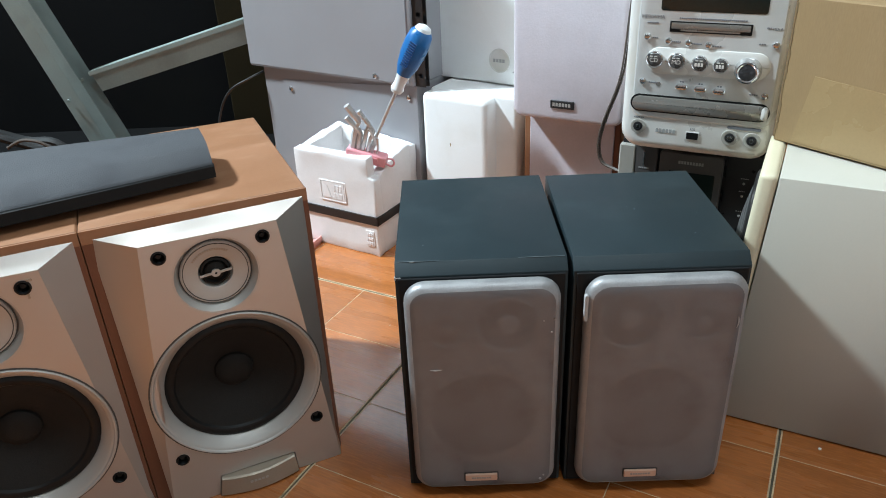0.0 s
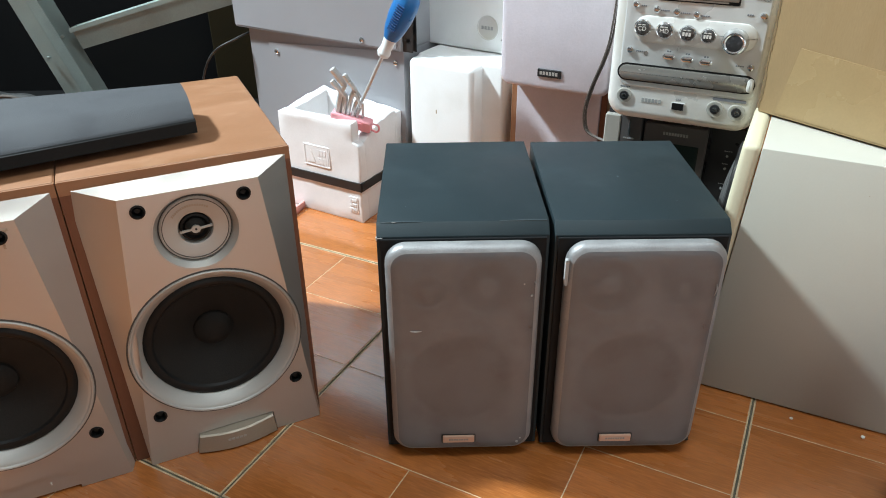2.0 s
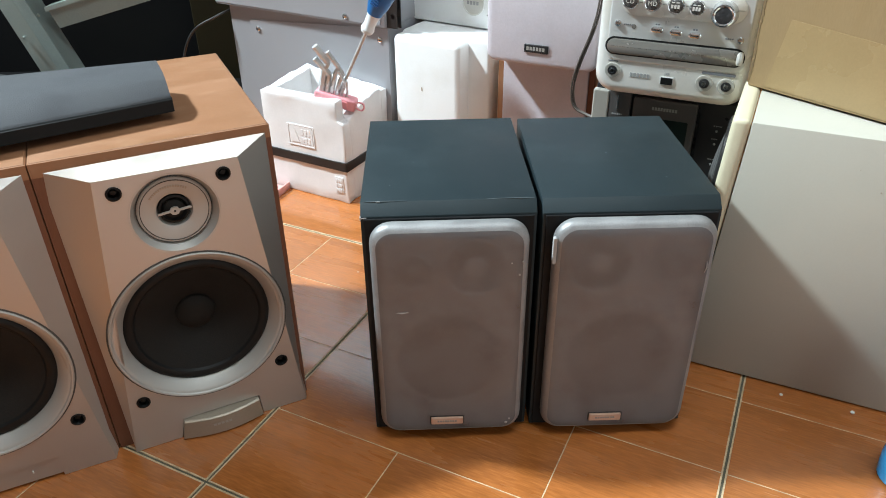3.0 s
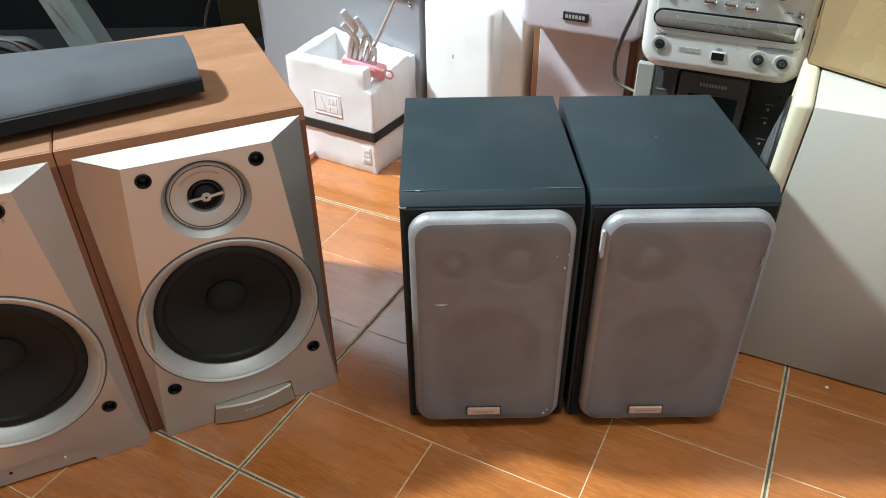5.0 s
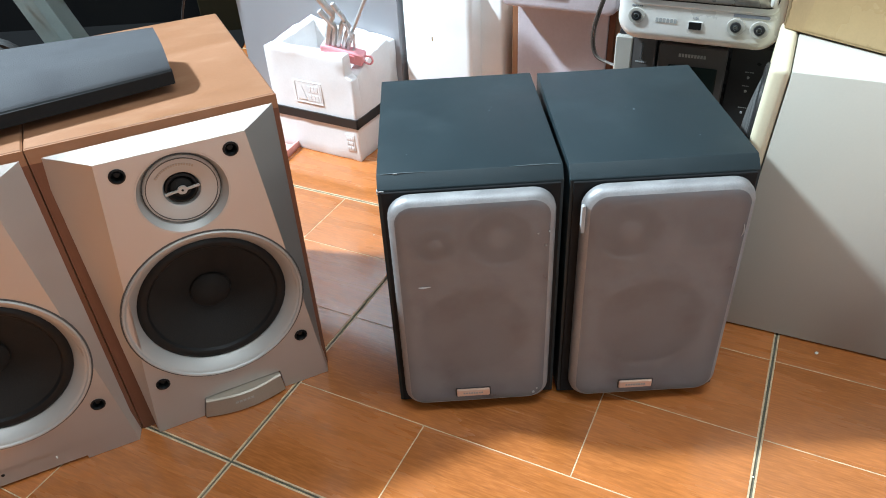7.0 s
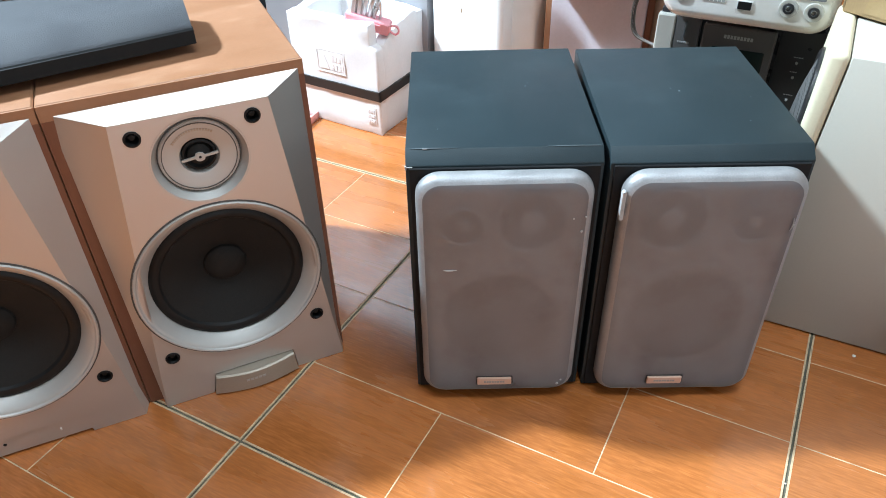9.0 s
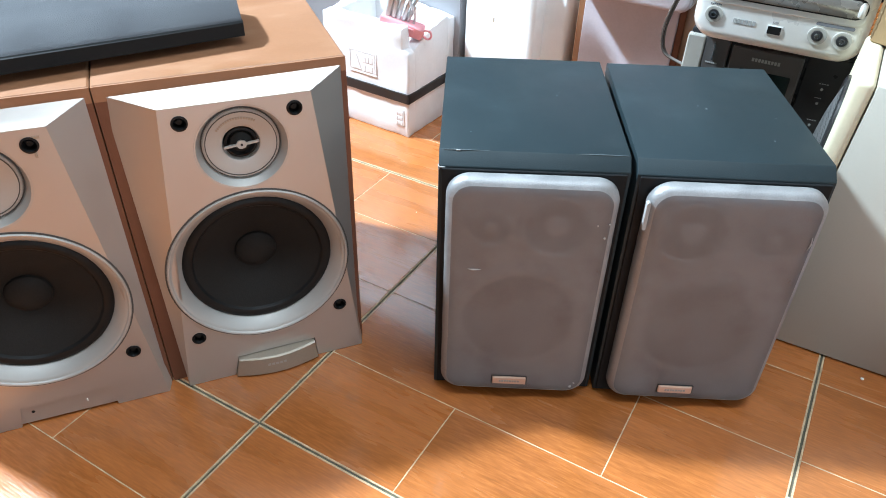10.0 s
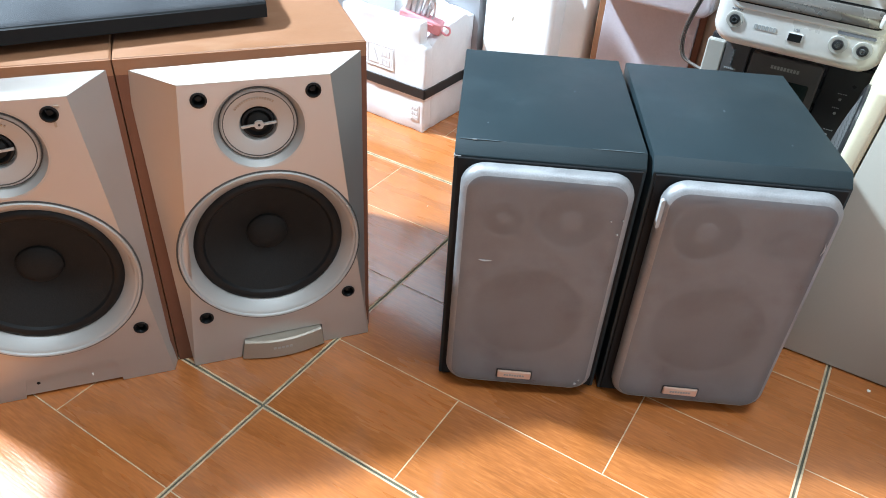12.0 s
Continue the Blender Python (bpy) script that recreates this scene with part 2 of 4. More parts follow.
def slab(x0, x1, z0, z1, r, profile, seg=6, bm=None, cap_first=True, cap_last=True):
    """Rounded rectangle in x and z, swept through (inset, y) steps and closed at the ends."""
    b = bm or bmesh.new()
    loops = []
    for inset, y in profile:
        loops.append([b.verts.new((x, y, z)) for x, z in outline(x0 + inset, x1 - inset, z0 + inset, z1 - inset, r - inset * 0.8, seg)])
    for p, q in zip(loops, loops[1:]):
        n = len(p)
        for i in range(n):
            b.faces.new((p[i], p[(i + 1) % n], q[(i + 1) % n], q[i]))
    if cap_first:
        b.faces.new(loops[0])
    if cap_last:
        b.faces.new(loops[-1])
    return b


def lathe(cx, cz, profile, seg=40, bm=None, start=0):
    """Turned round an axis along y through (cx, cz); profile: (radius, y)."""
    b = bm or bmesh.new()
    rings = []
    for r, y in profile:
        if r < 1e-6:
            rings.append([b.verts.new((cx, y, cz))])
        else:
            rings.append([b.verts.new((cx + r * math.cos(2 * math.pi * i / seg), y, cz + r * math.sin(2 * math.pi * i / seg))) for i in range(seg)])
    for p, q in zip(rings, rings[1:]):
        for i in range(seg):
            j = (i + 1) % seg
            if len(p) == 1 and len(q) == 1:
                continue
            if len(p) == 1:
                b.faces.new((p[0], q[j], q[i]))
            elif len(q) == 1:
                b.faces.new((p[i], p[j], q[0]))
            else:
                b.faces.new((p[i], p[j], q[j], q[i]))
    return b


def sweep(points, radius, seg=8, bm=None, smooth=6):
    """A round tube along points, rounded off by a spline; radius: one, or one for each point."""
    b = bm or bmesh.new()
    pts = [Vector(p) for p in points]
    rad = list(radius) if isinstance(radius, (list, tuple)) else [radius] * len(pts)
    path, rads = [], []
    for i in range(len(pts) - 1):
        p0, p1, p2, p3 = pts[max(i - 1, 0)], pts[i], pts[i + 1], pts[min(i + 2, len(pts) - 1)]
        for k in range(smooth):
            s = k / smooth
            path.append(0.5 * ((2 * p1) + (p2 - p0) * s + (2 * p0 - 5 * p1 + 4 * p2 - p3) * s * s + (3 * p1 - p0 - 3 * p2 + p3) * s ** 3))
            rads.append(rad[i] + (rad[i + 1] - rad[i]) * s)
    path.append(pts[-1])
    rads.append(rad[-1])
    rings, ref = [], Vector((0.3, 0.2, 0.93))
    for i, p in enumerate(path):
        d = (path[min(i + 1, len(path) - 1)] - path[max(i - 1, 0)]).normalized()
        u = d.cross(ref).normalized() if abs(d.dot(ref)) < 0.98 else d.cross(Vector((1, 0, 0))).normalized()
        v = d.cross(u)
        rings.append([b.verts.new(p + rads[i] * (u * math.cos(2 * math.pi * k / seg) + v * math.sin(2 * math.pi * k / seg))) for k in range(seg)])
    for p, q in zip(rings, rings[1:]):
        for i in range(seg):
            b.faces.new((p[i], p[(i + 1) % seg], q[(i + 1) % seg], q[i]))
    b.faces.new(rings[0])
    b.faces.new(rings[-1])
    return b


def prism(poly, y0, y1, bm=None):
    """A polygon in x and z, from y0 to y1."""
    b = bm or bmesh.new()
    f = [b.verts.new((x, y0, z)) for x, z in poly]
    k = [b.verts.new((x, y1, z)) for x, z in poly]
    n = len(poly)
    for i in range(n):
        b.faces.new((f[i], f[(i + 1) % n], k[(i + 1) % n], k[i]))
    b.faces.new(f)
    b.faces.new(k)
    return b


def pierced(poly, circles, y, bm, seg=40):
    """A flat face in x and z with round holes; returns nothing, adds to bm."""
    edges = []
    loop = [bm.verts.new((x, y, z)) for x, z in poly]
    for i in range(len(loop)):
        edges.append(bm.edges.new((loop[i], loop[(i + 1) % len(loop)])))
    for cx, cz, r in circles:
        ring = [bm.verts.new((cx + r * math.cos(2 * math.pi * i / seg), y, cz + r * math.sin(2 * math.pi * i / seg))) for i in range(seg)]
        for i in range(seg):
            edges.append(bm.edges.new((ring[i], ring[(i + 1) % seg])))
    bmesh.ops.triangle_fill(bm, use_beauty=True, use_dissolve=False, edges=edges)


def lettering(name, body, size, x, y, z, mat, parent):
    cu = bpy.data.curves.new(name, "FONT")
    cu.body, cu.size, cu.align_x, cu.align_y, cu.extrude = body, size, "CENTER", "CENTER", 0.0001
    cu.materials.append(mat)
    ob = new(name, cu)
    ob.matrix_world = pose(x, y, z, 90, 0, 0)
    ob.parent = parent
    return ob


def bars(x0, x1, z, h, y, count, bm=None):
    """Unreadable small print: a row of plain bars."""
    b = bm or bmesh.new()
    step = (x1 - x0) / count
    for i in range(count):
        block(x0 + i * step, x0 + (i + 0.72) * step, y - 0.0003, y + 0.0002, z - h / 2, z + h / 2, bm=b)
    return b

# ---- the room ----
def structure(name, bm, mat, label, category):
    ob = new(name, mesh_of(name, bm, mat, False))
    return tagged(ob, label, category, "", "structure")


# the darkness at the back is put into this wall's colour
structure("wall_north", block(-2.8, 1.9, 2.0, 2.12, -0.01, 3.0), PAINTED_DARK, "wall coloured black for the darkness behind the stacked equipment", "wall")
# unseen west and south walls, coloured dark to cut the light they bounce
structure("wall_west", block(-2.8, -2.68, -2.5, 2.0, -0.01, 3.0), DAMPING_WALL, "unseen wall coloured dim brown to cut bounced light", "wall")
structure("wall_east", block(1.78, 1.9, -2.5, 2.0, -0.01, 3.0), PLASTER, "plain pale plaster wall", "wall")
# the opening is added for the fill light
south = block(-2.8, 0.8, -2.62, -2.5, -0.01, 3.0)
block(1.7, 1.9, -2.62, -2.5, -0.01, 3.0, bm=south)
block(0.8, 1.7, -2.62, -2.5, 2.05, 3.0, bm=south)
structure("wall_south", south, DAMPING_WALL, "unseen dim brown wall cutting bounced light, with an added opening", "wall")
structure("ceiling", block(-2.8, 1.9, -2.62, 2.12, 3.0, 3.1), PLASTER, "plain pale ceiling", "ceiling")

# ---- silver-fronted bookshelf speakers ----
def ring_at(cx, cz, r, n, a0=0):
    return [(cx + r * math.cos(a0 + 2 * math.pi * i / n), cz + r * math.sin(a0 + 2 * math.pi * i / n)) for i in range(n)]


def silver_speaker(m, label, with_plate):
    sp = thing("bookshelf_speaker", m, label, "speaker", "silver-fronted speakers")
    cab = bmesh.new()
    block(-0.2056, 0.0105, 0.016, 0.288, -0.005, 0.3440, 0.0015, 1, cab)
    big = max((f for f in cab.faces if f.normal.y < -0.9), key=lambda f: f.calc_area())
    bmesh.ops.delete(cab, geom=[big], context="FACES_ONLY")
    part("cabinet", cab, VENEER, sp, "orange-brown cherry veneer box")
    # edge band round the front; shade is put into its sides' darker colour
    for x0, x1 in ((-0.2054, -0.186), (-0.004, 0.0103)):
        part("edge_band", block(x0, x1, 0.0145, 0.0162, -0.0045, 0.330), VENEER_SHADED, sp, "veneer edge, coloured dark red-brown for the shade on it")
    part("top_edge_band", block(-0.2054, 0.0103, 0.0145, 0.0162, 0.330, 0.3436), VENEER, sp, "orange-brown veneer edge")
    # faceted front
    wx, wz, tx, tz = -0.0945, 0.1385, -0.0935, 0.2755
    holes = [(-0.143, 0.3075), (-0.043, 0.3075), (-0.0167, 0.064), (-0.169, 0.061)]
    front = [(-0.159, 0.323), (-0.027, 0.322), (0.0058, -0.0045), (-0.0465, -0.0045), (-0.0485, 0.0225), (-0.134, 0.0215), (-0.140, -0.0045), (-0.190, -0.0045)]
    back = [(-0.1985, 0.3350), (0.0085, 0.3370), (0.0098, -0.0045), (-0.0465, -0.0045), (-0.0485, 0.0225), (-0.134, 0.0215), (-0.140, -0.0045), (-0.1915, -0.0045)]
    p = bmesh.new()
    pierced(front, [(wx, wz, 0.086), (tx, tz, 0.0412)] + [(x, z, 0.0062) for x, z in holes], 0.0, p)
    f = [p.verts.new((x, 0.0, z)) for x, z in front]
    k = [p.verts.new((x, 0.016, z)) for x, z in back]
    for i in range(len(f)):
        j = (i + 1) % len(f)
        p.faces.new((f[i], f[j], k[j], k[i]))
    bmesh.ops.remove_doubles(p, verts=p.verts[:], dist=0.00005)
    part("front_panel", p, SILVER, sp, "silver-painted faceted front panel")
    if with_plate:
        pl = bmesh.new()
        rows = []
        for i in range(13):
            s = i / 12
            x = -0.139 + 0.0915 * s
            bulge = -0.005 - 0.008 * math.sin(math.pi * s)
            top, low = 0.0205 + 0.001 * s, -0.0050
            ins = 0.005 - 0.0072 * s
            rows.append([pl.verts.new((x + ins, 0.012, top)), pl.verts.new((x + ins, bulge + 0.002, top)), pl.verts.new((x + ins * 0.9, bulge, top - 0.0015)), pl.verts.new((x, bulge, low + 0.002)), pl.verts.new((x, 0.012, low + 0.001))])
        for a, b in zip(rows, rows[1:]):
            for i in range(4):
                pl.faces.new((a[i], b[i], b[i + 1], a[i + 1]))
        pl.faces.new(rows[0])
        pl.faces.new(rows[-1])
        plate = part("name_plate", pl, DARK_SILVER, sp, "curved dull silver name plate")
        part("print", bars(-0.105, -0.083, 0.0105, 0.0028, -0.0128, 5), SILVER_RING, plate)
    else:
        rc = block(-0.1395, -0.047, 0.0018, 0.0155, -0.0018, 0.0222)
        rec = part("plate_recess", rc, SILVER, sp, "empty recess of a missing name plate")
        part("peg_hole", lathe(-0.125, 0.012, [(0.0, 0.0016), (0.0016, 0.0014), (0.002, 0.0022)], 12), RUBBER, rec)
        part("glue_spot", block(-0.0745, -0.073, 0.0006, 0.0020, 0.009, 0.0125, 0.0004, 1), CRUMB, rec)
        chip = block(-0.0415, -0.0395, -0.0006, 0.0004, 0.2955, 0.3005, 0.0002, 1)
        block(-0.0395, -0.034, -0.0005, 0.0004, 0.3125, 0.315, 0.0002, 1, chip)
        part("paint_chip", chip, DARK_SILVER, sp, "small scuffs in the silver paint")
    for x, z in holes:
        s = lathe(x, z, [(0.0074, 0.0004), (0.0072, -0.001), (0.0058, -0.0012), (0.005, 0.0005), (0.0045, 0.009), (0.0, 0.009)], 20)
        sock = part("grille_socket", s, RUBBER, sp)
        part("socket_core", lathe(x, z, [(0.0028, 0.008), (0.0026, 0.003), (0.0, 0.0026)], 12), RUBBER, sock)
    # woofer
    w = part("woofer", lathe(wx, wz, [(0.0906, 0.0006), (0.0904, -0.0016), (0.0895, -0.0024), (0.0880, -0.0020), (0.0868, -0.0004), (0.0855, 0.0), (0.0838, 0.0012), (0.0775, 0.0085), (0.0752, 0.0125)], 72), SILVER_RING, sp, "broad silver woofer ring")
    part("ring_groove", lathe(wx, wz, [(0.0922, 0.0002), (0.0920, -0.0005), (0.0906, -0.0007), (0.0904, 0.0002)], 72), GROOVE, w)
    part("surround", lathe(wx, wz, [(0.0758, 0.0125), (0.0735, 0.0106), (0.0700, 0.0098), (0.0662, 0.0110), (0.0640, 0.0136)], 64), RUBBER, w)
    part("cone", lathe(wx, wz, [(0.0645, 0.0133), (0.056, 0.0170), (0.04, 0.0240), (0.028, 0.0300), (0.018, 0.0345)], 64), CONE, w, "matt black paper cone")
    part("dust_cap", lathe(wx, wz, [(0.0215, 0.0335), (0.0205, 0.0305), (0.0165, 0.0272), (0.009, 0.0252), (0.0, 0.0246)], 40), CONE, w)
    # tweeter, sunk in a dished recess
    sunk = 0.0050
    def deep(profile):
        return [(r * 0.92, y + sunk) for r, y in profile]
    t = part("tweeter", lathe(tx, tz, [(0.0428, -0.0002), (0.0414, 0.0002)] + deep([(0.0392, 0.0052), (0.0380, 0.0058), (0.0378, 0.0030), (0.0365, 0.0020), (0.0345, 0.0022), (0.0210, 0.0028), (0.0188, 0.0036), (0.0172, 0.0080), (0.0162, 0.0100)]), 56), SILVER_RING, sp, "dished silver tweeter flange")
    part("ring_groove", lathe(tx, tz, deep([(0.0356, 0.0030), (0.0354, 0.0015), (0.0346, 0.0015), (0.0344, 0.0030)]), 56), GROOVE, t)
    part("ring_groove", lathe(tx, tz, deep([(0.0394, 0.0060), (0.0392, 0.0046), (0.0379, 0.0044), (0.0377, 0.0060)]), 56), GROOVE, t)
    part("horn", lathe(tx, tz, deep([(0.0168, 0.0090), (0.0162, 0.0055), (0.014, 0.0050), (0.0128, 0.0075), (0.0105, 0.0090)]), 40), RUBBER, t)
    part("dome", lathe(tx, tz, deep([(0.0118, 0.0100), (0.0105, 0.0065), (0.006, 0.0043), (0.0, 0.0035)]), 32), CONE, t)
    br = prism([(tx - 0.0160, tz - 0.0023), (tx - 0.0045, tz - 0.0010), (tx - 0.003, tz - 0.0034), (tx, tz - 0.0042), (tx + 0.003, tz - 0.0034), (tx + 0.0045, tz - 0.0008), (tx + 0.0160, tz + 0.0002), (tx + 0.0160, tz + 0.0023), (tx + 0.0045, tz + 0.0010), (tx + 0.003, tz + 0.0034), (tx, tz + 0.0042), (tx - 0.003, tz + 0.0034), (tx - 0.0045, tz + 0.0008), (tx - 0.0160, tz - 0.0002)], 0.0004 + sunk, 0.0026 + sunk)
    part("bridge", br, SILVER_RING, t, "silver phase bar across the dome")
    part("bridge_hole", lathe(tx, tz, deep([(0.0013, 0.0006), (0.0013, 0.0001), (0.0, 0.0001)]), 12), RUBBER, t)
    txt = bmesh.new()
    for i in range(17):
        a = radians(140 - i * 5.2)
        q = Matrix.Translation((tx + 0.0260 * math.cos(a), 0.0021 + sunk, tz + 0.0260 * math.sin(a))) @ Matrix.Rotation(-(a - math.pi / 2), 4, "Y")
        c = bmesh.new()
        bmesh.ops.create_cube(c, size=1.0, matrix=q @ Matrix.Diagonal((0.0015, 0.0006, 0.0021, 1)))
        tmp = bpy.data.meshes.new("tmp")
        c.to_mesh(tmp)
        c.free()
        txt.from_mesh(tmp)
        bpy.data.meshes.remove(tmp)
    part("print", txt, DARK_SILVER, t)
    return sp


E_YAW = 23.3
S1 = pose(-0.143, 0.653, 0.005, 0, 0, E_YAW)
silver_speaker(S1, "cherry-veneer bookshelf speaker with silver front and curved name plate", True)
silver_speaker(S1 @ pose(-0.2170, 0, 0), "cherry-veneer bookshelf speaker with silver front missing its name plate", False)


# ---- soundbar lying on the silver speakers ----
def soundbar():
    sb = thing("soundbar", pose(0, 0, 0.349), "dark grey cloth-covered soundbar lying across two speakers", "soundbar")
    fr, br_ = Vector((-0.2355, 0.689, 0)), Vector((-0.272, 0.772, 0))
    fl, bl = fr - 0.42 * Vector((math.cos(radians(31)), math.sin(radians(31)), 0)), br_ - 0.42 * Vector((math.cos(radians(16)), math.sin(radians(16)), 0))
    b = bmesh.new()
    sections = []
    n = 26
    prof = [(0.022, 0.0108), (0.07, 0.0085), (0.9, 0.006), (1.0, 0.012), (1.0, 0.029), (0.985, 0.034), (0.965, 0.0365), (0.5, 0.0385), (0.32, 0.0376), (0.25, 0.0363), (0.20, 0.0345), (0.10, 0.0290), (0.035, 0.0250), (0.012, 0.0232), (0.002, 0.0215)]
    for i in range(n + 1):
        s = i / n
        f, k = fr.lerp(fl, s), br_.lerp(bl, s)
        row = []
        for d, z in prof:
            p = f.lerp(k, d)
            row.append(b.verts.new((p.x, p.y, z)))
        sections.append(row)
    m = len(prof)
    for p, q in zip(sections, sections[1:]):
        for i in range(m):
            b.faces.new((p[i], p[(i + 1) % m], q[(i + 1) % m], q[i]))
    b.faces.new(sections[0])
    b.faces.new(sections[-1])
    part("body", b, BAR_CLOTH, sb, "charcoal cloth cover with a sloping front")
    # shade on the low front face is put in as a black strip
    strip = bmesh.new()
    rows = []
    for s in (-0.002, 1.002):
        f, k = fr.lerp(fl, s), br_.lerp(bl, s)
        rows.append([strip.verts.new((*f.lerp(k, d).xy, z)) for d, z in ((-0.012, 0.0085), (-0.012, 0.0205), (0.004, 0.0222), (0.05, 0.0222), (0.05, 0.0075))])
    for i in range(5):
        strip.faces.new((rows[0][i], rows[0][(i + 1) % 5], rows[1][(i + 1) % 5], rows[1][i]))
    strip.faces.new(rows[0])
    strip.faces.new(rows[1])
    part("front_strip", strip, BLACK_FRONT, sb, "matt black strip along the front, standing in for its shade", False)
    for s in (0.07, 0.93):
        f, k = fr.lerp(fl, s), br_.lerp(bl, s)
        for d in (0.3, 0.8):
            p = f.lerp(k, d)
            part("foot", block(p.x - 0.006, p.x + 0.006, p.y - 0.006, p.y + 0.006, 0.0, 0.008, 0.001, 1), RUBBER, sb)


soundbar()


# ---- black speakers with grey grilles ----
def near(profile):
    return [(r, -0.0096 + 0.5 * y) for r, y in profile]


def black_speaker(m, width, depth, label, flip):
    sp = thing("compact_speaker", m, label, "speaker", "black speakers with grey grilles")
    c = bmesh.new()
    prof = [(0.0, 0.003), (0.0, 0.279), (0.011, 0.290), (depth, 0.290), (depth, 0.003)]
    a = [c.verts.new((0, y, z)) for y, z in prof]
    b = [c.verts.new((width, y, z)) for y, z in prof]
    for i in range(5):
        j = (i + 1) % 5
        c.faces.new((a[i], a[j], b[j], b[i]))
    c.faces.new(a)
    c.faces.new(b)
    bmesh.ops.recalc_face_normals(c, faces=c.faces[:])
    bmesh.ops.bevel(c, geom=c.edges[:], offset=0.0009, segments=2, affect="EDGES", profile=0.5)
    part("cabinet", c, BLACK_VINYL, sp, "slate-black vinyl-wrapped box with a bevelled top edge")
    part("baffle", block(0.003, width - 0.003, -0.0022, 0.001, 0.005, 0.2775, 0.0006, 1), BLACK_FRONT, sp)
    for x in (0.02, width - 0.02):
        for y in (0.02, depth - 0.02):
            part("foot", block(x - 0.008, x + 0.008, y - 0.008, y + 0.008, 0.0, 0.0035), RUBBER, sp)
    x0, x1, z0, z1 = (0.0105, width - 0.0045, 0.0095, 0.2765) if flip else (0.0075, width - 0.0080, 0.0095, 0.2765)
    part("inner_board", slab(x0 + 0.0012, x1 - 0.0012, z0 + 0.0012, z1 - 0.0012, 0.0208, [(0.0, -0.0095), (0.0, -0.0105)], 8), INNER_BOARD, sp)
    rim = slab(x0, x1, z0, z1, 0.022, [(0.001, -0.003), (0.0, -0.005), (0.0, -0.0100), (0.0006, -0.0125), (0.0020, -0.0149), (0.0040, -0.0167), (0.0062, -0.0180)], 8, cap_first=False, cap_last=False)
    grille = part("grille", rim, GRILLE_RIM, sp, "grey painted grille with silver rounded rim")
    part("mesh", slab(x0, x1, z0, z1, 0.022, [(0.0062, -0.0180), (0.0088, -0.0189), (0.012, -0.0195), (0.016, -0.0198), (0.022, -0.0199)], 8, cap_first=False), MESH_GREY, grille, "fine grey see-through mesh")
    bx = 0.064
    part("badge", slab(bx - 0.001, bx + 0.0345, 0.0255, 0.0355, 0.0012, [(0.0, -0.0185), (0.0, -0.0215), (0.0008, -0.0223)], 3), BADGE, grille, "small pinkish champagne badge")
    part("badge_recess", slab(bx - 0.0025, bx + 0.036, 0.0243, 0.0368, 0.0016, [(0.0, -0.0185), (0.0, -0.0203), (0.0008, -0.0204)], 3), BLACK_PLASTIC, grille)
    part("badge_print", bars(bx + 0.006, bx + 0.028, 0.0305, 0.0022, -0.0224, 8), PRINT_PALE, grille)
    big, small = ((0.1105, 0.2265), (0.049, 0.2235)) if not flip else ((0.057, 0.2275), (0.131, 0.2235))
    for name, (x, z), r in (("squawker", big, 0.034), ("tweeter", small, 0.021)):
        t = part(name, lathe(x, z, near([(r, -0.0032), (r, -0.0110), (r * 0.95, -0.0125), (r * 0.89, -0.0105), (r * 0.86, -0.007)]), 40), DRIVER_GREY, sp)
        part("diaphragm", lathe(x, z, near([(r * 0.88, -0.008), (r * 0.7, -0.0065), (r * 0.3, -0.0045)]), 32), DRIVER_DARK, t)
        part("dome", lathe(x, z, near([(r * 0.34, -0.005), (r * 0.28, -0.0095), (0.0, -0.0125)]), 24), INNER_BOARD, t)
    w = part("woofer", lathe(width / 2 + (0.003 if flip else -0.001), 0.110, near([(0.069, -0.0028), (0.067, -0.0050), (0.064, -0.0058), (0.061, -0.0048), (0.054, -0.0036)]), 56), DRIVER_GREY, sp)
    part("cone", lathe(width / 2 + (0.003 if flip else -0.001), 0.110, near([(0.056, -0.0046), (0.03, -0.0036), (0.02, -0.0032), (0.012, -0.0055), (0.0, -0.007)]), 40), DRIVER_DARK, w)
    return sp, grille


left_box, g1 = black_speaker(pose(-0.050, 0.600, 0), 0.171, 0.223, "slate-black compact speaker with grey grille and scratched corners", False)
part("scratch", sweep([(0.0305, -0.0202, 0.1795), (0.036, -0.0203, 0.179), (0.043, -0.0202, 0.1795)], [0.0002, 0.0009, 0.0002], 6), SCUFF, g1, "pale scratch in the mesh")
for x, z, r in ((0.1465, 0.0235, 0.0019), (0.1500, 0.0290, 0.0012), (0.1455, 0.2345, 0.0011), (0.1535, 0.2205, 0.0012), (0.156, 0.236, 0.0008)):
    part("worn_spot", lathe(x, z, [(r, -0.0188), (r * 0.7, -0.0203), (0.0, -0.0205)], 9), SCUFF, g1, "bare spot in the grey paint")
nick = block(-0.0006, 0.006, -0.0006, 0.0008, 0.2775, 0.2785, 0.0002, 1)
block(-0.0006, 0.0008, -0.0006, 0.0032, 0.2755, 0.2792, 0.0002, 1, nick)
block(0.015, 0.019, 0.0100, 0.0105, 0.2895, 0.2903, 0.0001, 1, nick)
part("worn_corner", nick, SCUFF, left_box, "chipped pale corner and edge")
right_box, g2 = black_speaker(pose(0.126, 0.598, 0, 0, 0, -0.6), 0.174, 0.222, "slate-black compact speaker with grey grille and dusty top", True)
part("worn_spot", slab(0.0085, 0.0125, 0.232, 0.262, 0.002, [(0.0, -0.0145), (0.0004, -0.0188)], 3), SCUFF, g2, "bare silver rub mark on the rim")
